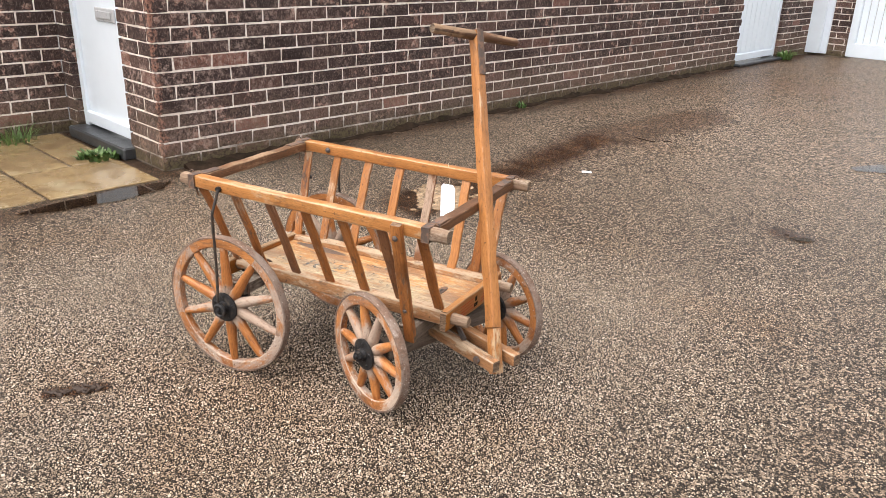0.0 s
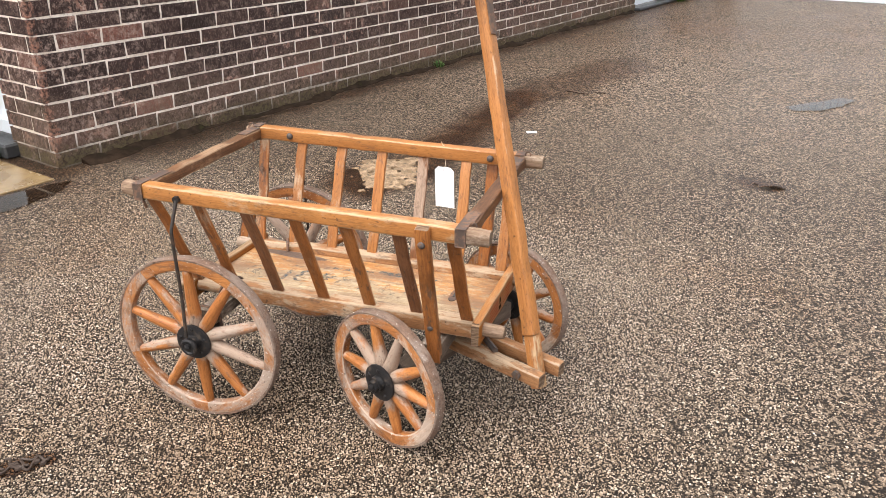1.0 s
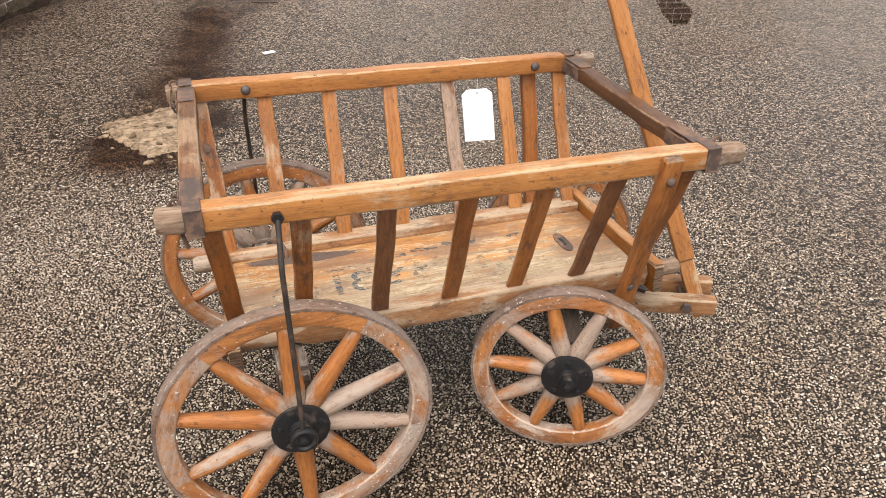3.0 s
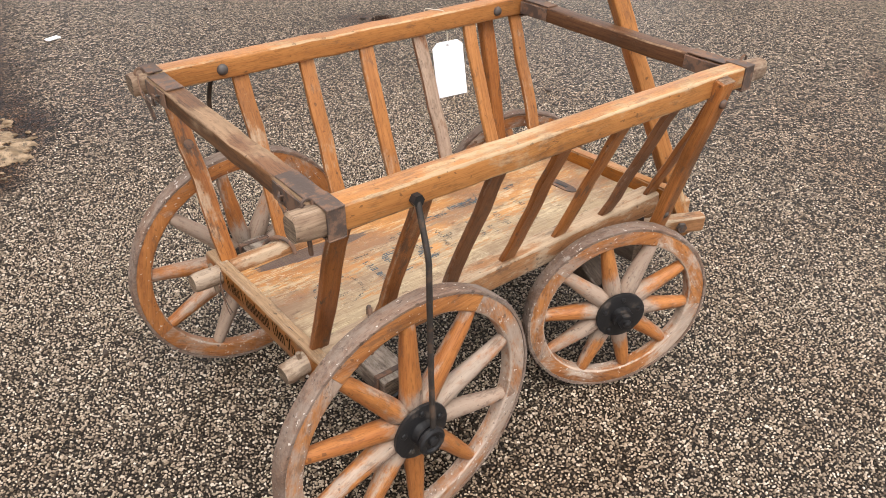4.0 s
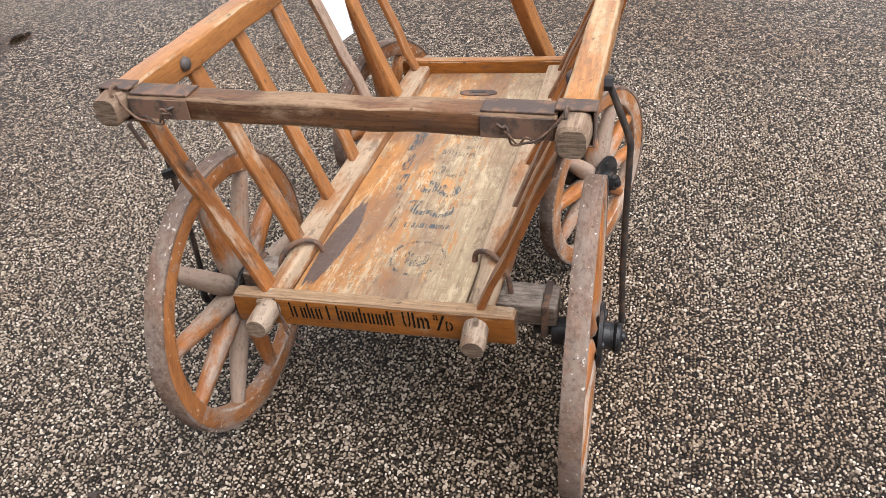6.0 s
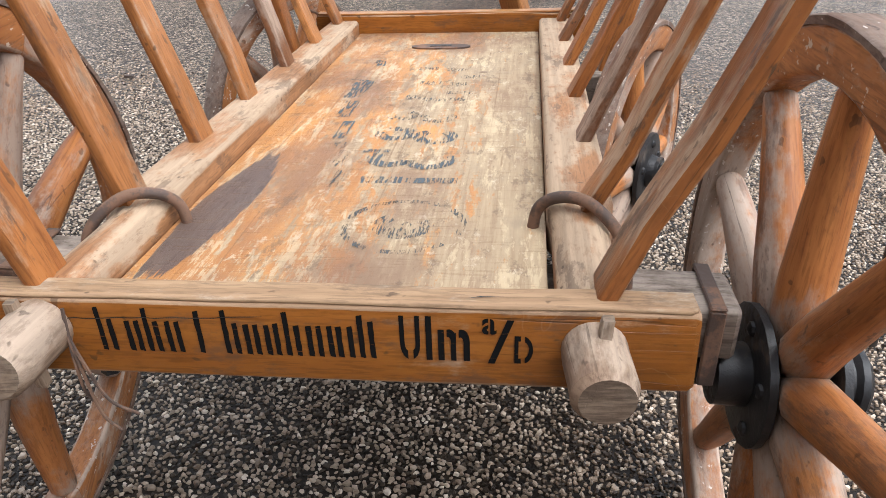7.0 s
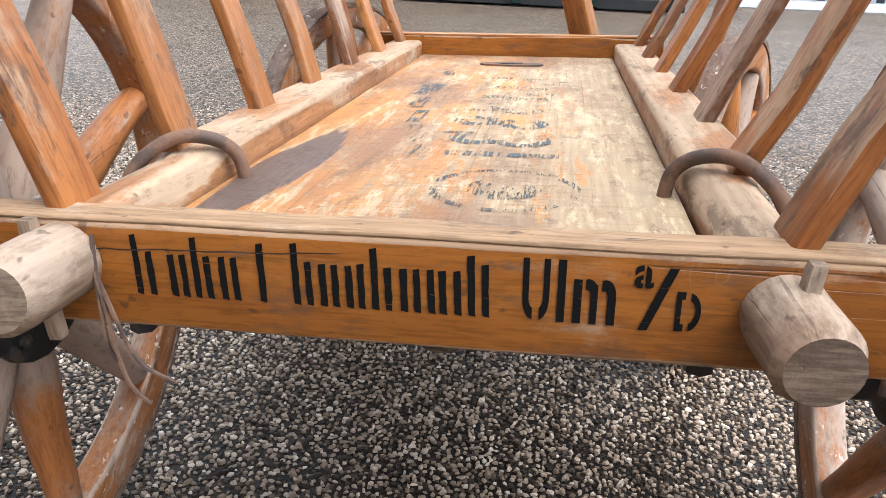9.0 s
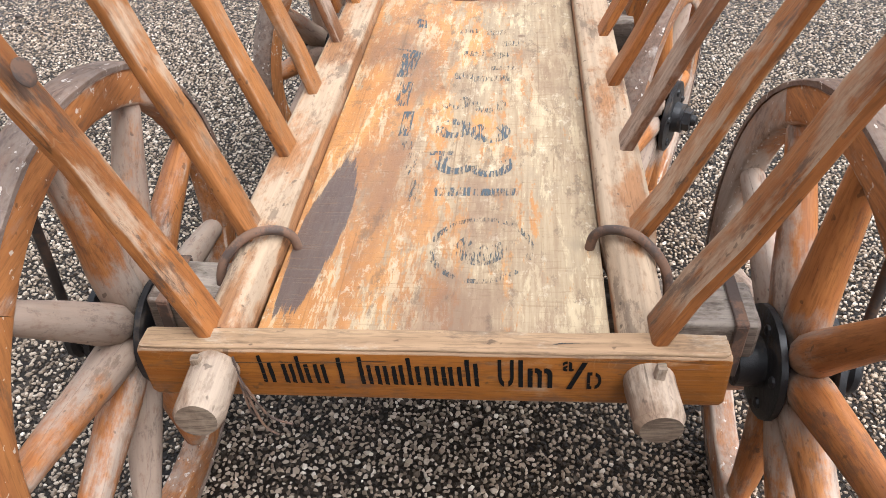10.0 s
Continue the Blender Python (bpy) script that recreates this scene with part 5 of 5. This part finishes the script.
def lettering(text, x, y, width, height, gaps=()):
    """A letter in the built-in font, cut into stencil strokes at the gaps (shares of its width)."""
    curve = bpy.data.curves.new("lettering", "FONT")
    curve.body = text
    curve.offset = 0.0 if text == "/" else 0.025
    curve.resolution_u = 6
    probe = bpy.data.objects.new("probe", curve)
    scene.collection.objects.link(probe)
    dg = bpy.context.evaluated_depsgraph_get()
    data = bpy.data.meshes.new_from_object(probe.evaluated_get(dg))
    bpy.data.objects.remove(probe)
    bm = bmesh.new()
    bm.from_mesh(data)
    co = np.array([v.co[:] for v in bm.verts])
    lo, hi = co.min(0), co.max(0)
    for v in bm.verts:
        v.co = (x + (v.co.x - lo[0]) / (hi[0] - lo[0]) * width, y + (v.co.y - lo[1]) / (hi[1] - lo[1]) * height, 0)
    for g0, g1 in gaps:
        for g in (g0, g1):
            bmesh.ops.bisect_plane(bm, geom=bm.verts[:] + bm.edges[:] + bm.faces[:], plane_co=(x + g * width, 0, 0), plane_no=(1, 0, 0))
        inside = [f for f in bm.faces if g0 < (f.calc_center_median().x - x) / width < g1]
        bmesh.ops.delete(bm, geom=inside, context="FACES")
    bm.to_mesh(data)
    bm.free()
    data.materials.clear()
    data.materials.append(PAINT_BLACK)
    return data


for text, x, y, w, hgt, gaps in (("U", 0.0502, LOW, 0.0105, CAP, ((0.38, 0.64),)), ("l", 0.0637, LOW, 0.0031, CAP, ()),
                                 ("m", 0.0699, LOW, 0.0163, 0.019, ((0.2, 0.28), (0.57, 0.66))), ("a", 0.0925, LOW + 0.0165, 0.0073, 0.0095, ((0.44, 0.56),)),
                                 ("/", 0.0952, LOW - 0.001, 0.0135, 0.0262, ()), ("D", 0.1088, LOW - 0.0005, 0.0094, 0.0165, ((0.35, 0.56),))):
    part("letter", lettering(text, x, y, w, hgt, gaps), None, tail, "black stencilled letter", LETTERS)

# faded printed panel on the headboard
HEAD_FACE = Matrix(((0, 0, 1, 0.6846), (1, 0, 0, 0), (0, 1, 0, 0), (0, 0, 0, 1)))
part("printed_panel", joined(*[stroke(-0.1 + 0.0, 0.2, 0.278 + 0.009 * k, 0.2815 + 0.009 * k) for k in range(4)]), PAINT_RED, head, "faded red printed bars", HEAD_FACE, smooth=0)
part("printed_panel", joined(stroke(-0.012, 0.024, 0.277, 0.29), stroke(-0.007, 0.014, 0.294, 0.31)), PAINT_BLACK, head, "plain black printed shape", HEAD_FACE @ pose(0, 0, 0.0006), smooth=0)

# frayed binding at the far peg, a split in the board's top edge, bolts below the ends
for dy, dz in ((0.018, 0.05), (0.031, 0.038), (0.006, 0.03)):
    y = SILL_Y - 0.017
    part("binding_strand", rod(smooth_path([(-0.108, y, 0.306), (-0.112, y - 0.002, 0.292), (-0.114, y - 0.002 - dy * 0.15, 0.279), (-0.113, y - dy * 0.5, 0.28 - dz * 0.75), (-0.112, y - dy, 0.279 - dz)]), 0.001, 5), IRON_BROWN, cart, "frayed brown binding strand")
part("split", flat([(-0.0992, -0.084), (-0.0978, -0.092), (-0.0974, -0.106), (-0.097, -0.09)], 0.3131), IRON_BLACK, tail, "dark split in the top edge", smooth=0)
crack_rng = random.Random(3)
line = [(0.165 - 0.0065 * k, 0.2975 + 0.006 * k / 22 + crack_rng.gauss(0, 0.00035)) for k in range(23)]
bm = bmesh.new()
prev = None
for k, (y, z) in enumerate(line):
    half = 0.0003 * (1 if 0 < k < 22 else 0.2)
    pair = (bm.verts.new((FACE_X - 0.0004, y, z - half)), bm.verts.new((FACE_X - 0.0004, y, z + half)))
    if prev:
        bm.faces.new((prev[0], prev[1], pair[1], pair[0]))
    prev = pair
part("hairline_crack", bm, IRON_BLACK, tail, "dark hairline crack along the grain", smooth=0)
for side in (-1, 1):
    part("underside_nut", lathe([(0, 0.006), (0.008, 0.006)], 6), IRON_BLACK, tail, "black nut below the board", pose(-0.092, side * 0.122, 0.2635, -90, 0, 0))
SWAY[0] = Matrix()
# ---- paper tag tied to the far rail ----
tag = thing("paper_tag", "blank white paper tag hanging by a string from the cart rail", "tag", pose(0.459, RAIL_Y - 0.0295, 0.0))
tm = pose(0, 0.005, 0.552, -5, -5, -18)
outline = [(-0.032, -0.112), (0.032, -0.112), (0.032, -0.01), (0.021, 0.0), (-0.021, 0.0), (-0.032, -0.01)]
bm = ring_loft([[(x, 0, z) for x, z in outline], [(x, 0.0006, z) for x, z in outline]])
card = part("card", bm, PAPER, tag, "", tm, smooth=0)
part("eyelet", lathe([(-0.0012, 0.0026), (0.0015, 0.0026)], 12), STEEL_BOX, card, "", tm @ pose(0, 0, -0.008))
part("string", rod(smooth_path([(0, 0.0055, 0.5435), (0.003, 0.0085, 0.56), (0.002, 0.0105, 0.585), (-0.001, 0.0115, 0.606), (-0.006, 0.016, 0.6105), (-0.014, 0.03, 0.6105), (-0.022, 0.047, 0.609), (-0.022, 0.0485, 0.59)]), 0.0009, 5), STRING, tag)


# ---- ground clutter ----
def cracked_pieces():
    """Ochre concrete showing where the aggregate has worn away: a low crust with an eaten edge, pits and a few loose lumps."""
    root = thing("broken_concrete", "worn ochre patch of cracked concrete in the yard surface", "concrete patch", pose(-0.295, 1.665, 0, 0, 0, 12))
    step, nx, ny = 0.0075, 30, 44
    bm = bmesh.new()
    grid = {}
    for i in range(-nx, nx + 1):
        for j in range(-ny, ny + 1):
            x, y = i * step, j * step
            q = Vector((x * 9 + 3.1, y * 9, 0.7))
            edge = 1 - math.hypot(x / 0.155, y / 0.27)
            edge += 0.55 * noise.noise(q) + 0.3 * noise.noise(q * 2.7) + 0.16 * noise.noise(q * 7)
            pit = noise.noise(Vector((x * 30, y * 22, 4.0))) + 0.5 * noise.noise(Vector((x * 75, y * 75, 9.0)))
            if edge > 0 and pit < 0.62:
                z = min(0.012, 0.001 + 0.02 * edge) + 0.0035 * noise.noise(Vector((x * 60, y * 60, 2.0))) - 0.004 * max(0.0, pit)
                jog = 0.4 * step
                grid[i, j] = bm.verts.new((x + jog * noise.noise(q * 11), y + jog * noise.noise(q * 13), max(0.0006, z)))
    for i in range(-nx, nx):
        for j in range(-ny, ny):
            quad = [grid.get(k) for k in ((i, j), (i + 1, j), (i + 1, j + 1), (i, j + 1))]
            if all(quad):
                bm.faces.new(quad)
    ring = [e for e in bm.edges if len(e.link_faces) == 1]
    low = bmesh.ops.extrude_edge_only(bm, edges=ring)["geom"]
    for v in low:
        if isinstance(v, bmesh.types.BMVert):
            v.co.z = -0.002
    bmesh.ops.delete(bm, geom=[v for v in bm.verts if not v.link_faces], context="VERTS")
    bmesh.ops.recalc_face_normals(bm, faces=bm.faces)
    part("crust", bm, CONCRETE, root, smooth=50)
    r = random.Random(12)
    for k in range(14):
        a, d = r.uniform(0, 6.28), r.uniform(0.95, 1.25)
        size = r.uniform(0.006, 0.016)
        lump = bmesh.new()
        bmesh.ops.create_icosphere(lump, subdivisions=1, radius=size)
        for v in lump.verts:
            v.co = Vector((v.co.x * 1.3, v.co.y, v.co.z * 0.5)) * r.uniform(0.8, 1.2)
        part("concrete_piece", lump, CONCRETE, root, at=pose(0.155 * d * math.cos(a), 0.27 * d * math.sin(a), size * 0.25, 0, 0, r.uniform(0, 180)))


cracked_pieces()

scrap = part("plastic_scrap", block(-0.03, 0.03, -0.016, 0.016, 0.002, 0.009, 0.003), LITTER, None, "small white plastic scrap lying on the yard", pose(0.213, 2.575, 0, 0, 0, 20))
tagged(scrap, category="litter")


def twig(x, y, turn, length, seed):
    r = random.Random(seed)
    pts = [(length * (k / 5 - 0.5), r.gauss(0, 0.008), 0.005) for k in range(6)]
    ob = part("twig", rod(smooth_path(pts, 3), 0.0035, 6), TWIG, None, "thin dark wet twig lying on the yard", pose(x, y, 0, 0, 0, turn))
    tagged(ob, category="twig", group="twigs on the yard")


twig(0.3, 3.65, -12, 0.16, 1)
twig(0.45, 3.69, 5, 0.07, 2)
for k, (x, y, turn, length) in enumerate(((-0.35, -0.64, 50, 0.09), (-0.33, -0.61, -5, 0.07), (-0.3, -0.59, 80, 0.05), (-0.37, -0.66, 20, 0.06), (-0.28, -0.59, 45, 0.06))):
    twig(x, y, turn, length, 20 + k)


def scattered_bits(name, spots, size, material, label, category, seed):
    """Small dark bits, each its own flake."""
    r = random.Random(seed)
    for x, y in spots:
        n = 7
        pts = [(size * r.uniform(0.6, 1.2) * math.cos(2 * math.pi * k / n), size * r.uniform(0.35, 0.7) * math.sin(2 * math.pi * k / n)) for k in range(n)]
        bm = ring_loft([[(a, b, 0.002) for a, b in pts], [(a * 0.8, b * 0.8, 0.007) for a, b in pts]])
        ob = part(name, bm, material, None, label, pose(x, y, 0, 0, 0, r.uniform(0, 180)))
        tagged(ob, category=category, group=label)


scattered_bits("wet_leaf_scrap", ((-0.37, -0.65), (-0.345, -0.635), (-0.33, -0.61), (-0.31, -0.615), (-0.29, -0.585), (-0.34, -0.66), (-0.27, -0.58), (-0.27, 0.43), (0.572, 1.379), (1.4, 2.03), (1.2, 1.1), (1.45, 0.9), (0.9, 2.6)), 0.014, TWIG, "dark wet leaf scrap on the yard", "leaf", 5)


def weed(name, x, y, count, spread, height, material, label, broad, seed):
    """A tuft of blades or small leaves, each a bent strip."""
    r = random.Random(seed)
    bm = bmesh.new()
    for _ in range(count):
        a, lean = r.uniform(0, 2 * math.pi), r.uniform(0.15, 1.0)
        h, w = height * r.uniform(0.45, 1.0), broad * r.uniform(0.6, 1.2)
        d, s = Vector((math.cos(a), math.sin(a), 0)), Vector((-math.sin(a), math.cos(a), 0))
        o = d * r.uniform(0, spread * 0.45) + s * r.uniform(-0.3, 0.3) * spread
        prev = None
        for k in range(5):
            t = k / 4
            c = o + d * (lean * h * t * t) + Vector((0, 0, h * (t - 0.35 * lean * t * t)))
            ww = w * (math.sin(math.pi * (0.12 + 0.86 * t)) if broad > 0.006 else (1 - 0.9 * t))
            pair = (bm.verts.new(c - s * ww), bm.verts.new(c + s * ww + Vector((0, 0, 0.2 * ww))))
            if prev:
                bm.faces.new((prev[0], prev[1], pair[1], pair[0]))
            prev = pair
    ob = part(name, bm, material, None, label, pose(x, y, 0), smooth=60)
    tagged(ob, category="weed")


def soil_ridge():
    """Wet soil and moss washed against the foot of the long wall: a low uneven bank."""
    r = random.Random(17)
    rings, n = [], 150
    wide = [0.05 + 0.035 * math.sin(0.21 * k + 1) + 0.02 * math.sin(0.57 * k) + r.uniform(-0.012, 0.012) for k in range(n + 1)]
    tall = [0.02 + 0.012 * math.sin(0.17 * k) + 0.008 * math.sin(0.83 * k + 2) + r.uniform(-0.005, 0.005) for k in range(n + 1)]
    for k in range(n + 1):
        s = 0.12 + 7.1 * k / n
        w, t = max(0.015, wide[k]), max(0.006, tall[k])
        rings.append([(s, 0.004, 0.0), (s, -w, -0.002), (s, -w * 0.75, t * (0.35 + r.uniform(-0.15, 0.15))),
                      (s, -w * 0.4, t * (0.75 + r.uniform(-0.2, 0.2))), (s, 0.004, t * (1.1 + r.uniform(-0.2, 0.3)))])
    ob = part("soil_bank", ring_loft(rings), SOIL, None, "dark wet soil and moss along the foot of the brick wall", WALL_A[0].matrix_basis.copy(), smooth=60)
    tagged(ob, category="soil", kind="stuff")


soil_ridge()
sillfoot = CORNER + WEST * 0.52 - ALONG * 0.15
weed("leafy_weed", sillfoot.x, sillfoot.y, 150, 0.27, 0.065, LEAF, "low leafy green weed growing by the door sill", 0.013, 3)
tuft = CORNER + WEST * 1.27 - ALONG * 0.42
weed("grass_tuft", tuft.x, tuft.y, 150, 0.34, 0.17, GRASS, "tuft of green grass at the foot of the brick wall", 0.0035, 4)
far_weed = CORNER + ALONG * 8.62 - WEST * 0.08
weed("leafy_weed", far_weed.x, far_weed.y, 60, 0.2, 0.15, GRASS, "bright green weed at the foot of the far wall", 0.016, 6)
small_weed = CORNER + ALONG * 3.2 - WEST * 0.05
weed("leafy_weed", small_weed.x, small_weed.y, 26, 0.1, 0.07, LEAF, "small dark weed at the foot of the long wall", 0.008, 7)


# ---- far side of the yard ----
def container():
    """A dark green ribbed metal container standing across the yard."""
    root = thing("metal_container", "dark green ribbed metal container across the yard", "container", pose(7.3, 1.3, 0, 0, 0, 4))
    part("body", block(0, 1.8, -2.5, 2.9, 0.13, 1.7, 0.02), GREEN_DARK, root)
    part("base_rail", block(-0.02, 0.08, -2.5, 2.9, 0.02, 0.12, 0.006), BLACK_DARK, root)
    for k in range(8):
        y = -2.35 + 0.72 * k
        part("rib", block(-0.07, 0.0, y - 0.05, y + 0.05, 0.03, 1.7, 0.01), GREEN_DARK, root)


container()


def railing():
    root = thing("railing_fence", "white boarded fence behind dark upright railings", "fence", pose(10.2, -3.2, 0, 0, 0, 14))
    part("board_wall", block(0.1, 0.2, -4.5, 1.25, 0.0, 1.6, 0.01), WHITE_WALL, root, "white boarding")
    for z in (0.25, 1.35):
        part("rail", block(-0.02, 0.02, -4.5, 1.25, z, z + 0.05, 0.006), NAVY_BAR, root)
    for k in range(22):
        y = -4.4 + 0.26 * k
        part("upright", block(-0.055, -0.022, y - 0.05, y + 0.05, 0.12, 1.55, 0.008), NAVY_BAR, root)
    part("plinth", block(-0.1, 0.098, -4.5, 1.25, 0.0, 0.1, 0.01), WHITE_WALL, root, "white plinth")


railing()

# ---- plain walls added out of view to hold back low sky light ----
for x, y, turn, length in ((14.0, -8.0, 90, 26.0), (14.0, -8.0, 180, 26.0), (-12.0, -8.0, 90, 12.0)):
    ob = new("boundary_wall", mesh_of("boundary_wall", block(0, length, -0.12, 0.12, 0, 1.9), MORTAR_SLAB, 0))
    ob.matrix_basis = pose(x, y, 0, 0, 0, turn)
    tagged(ob, "plain grey wall added out of view to block low sky light", "wall", kind="structure")

# ---- bricks ----
lay_bricks(*WALL_A, 9.6, lambda s, z: z < 1.12 and s < 4.4, 21)
lay_bricks(*WALL_C, 1.34, lambda s, z: z < 1.3, 22)
lay_bricks(*WALL_D, 3.0, lambda s, z: z < 1.3 and s > 1.2, 23)
lay_bricks(*WALL_B, 7.5, lambda s, z: z < 1.3 and s < 3.2, 24)


# ---- loose-looking chips that stand proud of the yard where the cart stands ----
def chips():
    r = np.random.RandomState(8)
    x0, x1, y0, y1, step = -1.75, 1.75, -1.64, 1.6, 0.0059
    nx, ny = int((x1 - x0) / step), int((y1 - y0) / step)
    gx, gy = np.meshgrid(np.arange(nx), np.arange(ny))
    cx = (x0 + (gx.ravel() + r.uniform(-0.37, 0.37, nx * ny) + 0.5 * (gy.ravel() % 2)) * step)
    cy = (y0 + (gy.ravel() + r.uniform(-0.37, 0.37, nx * ny)) * step)
    off = np.maximum(np.abs(cx) / CHIP_REACH[0], np.abs(cy + 0.02) / CHIP_REACH[1])
    keep = r.uniform(size=nx * ny) < 0.97 * np.clip((1 - off) / 0.45, 0, 1)
    cx, cy = cx[keep], cy[keep]
    n, k = len(cx), 5
    size = 0.00268 * np.exp(r.normal(0, 0.18, n))
    long = r.uniform(0.5, 0.95, n)
    turn = r.uniform(0, 2 * np.pi, n)
    tall = size * r.uniform(0.55, 0.95, n)
    ang = np.linspace(0, 2 * np.pi, k, endpoint=False)[None, :] + r.uniform(-0.3, 0.3, (n, k))
    rad = size[:, None] * r.uniform(0.62, 1.3, (n, k))
    verts = np.zeros((n, 2 * k + 1, 3))
    for ring, (f, h) in enumerate(((1.12, -0.05), (0.86, 0.72))):
        a, b = rad * f * np.cos(ang), rad * f * np.sin(ang) * long[:, None]
        verts[:, ring * k:(ring + 1) * k, 0] = cx[:, None] + a * np.cos(turn)[:, None] - b * np.sin(turn)[:, None]
        verts[:, ring * k:(ring + 1) * k, 1] = cy[:, None] + a * np.sin(turn)[:, None] + b * np.cos(turn)[:, None]
        verts[:, ring * k:(ring + 1) * k, 2] = tall[:, None] * h + (r.normal(0, 0.12, (n, k)) * tall[:, None] if ring else 0)
    verts[:, 2 * k, 0], verts[:, 2 * k, 1], verts[:, 2 * k, 2] = cx, cy, tall * r.uniform(0.72, 1.0, n)
    faces = []
    for i in range(k):
        j = (i + 1) % k
        faces += [(i, j, k + j), (i, k + j, k + i), (k + i, k + j, 2 * k)]
    tri = (np.array(faces)[None, :, :] + (np.arange(n) * (2 * k + 1))[:, None, None]).reshape(-1, 3)
    data = bpy.data.meshes.new("stone_chips")
    data.vertices.add(n * (2 * k + 1))
    data.vertices.foreach_set("co", verts.ravel())
    data.loops.add(tri.size)
    data.loops.foreach_set("vertex_index", tri.ravel().astype(np.int32))
    data.polygons.add(len(tri))
    data.polygons.foreach_set("loop_start", np.arange(0, tri.size, 3, dtype=np.int32))
    data.polygons.foreach_set("loop_total", np.full(len(tri), 3, dtype=np.int32))
    data.update(calc_edges=True)
    data.validate()
    data.polygons.foreach_set("use_smooth", np.zeros(len(data.polygons), dtype=bool))
    data.materials.append(CHIPS)
    tagged(new("stone_chips", data), "cream and brown stone chips set in the yard surface", "gravel", kind="stuff")


chips()
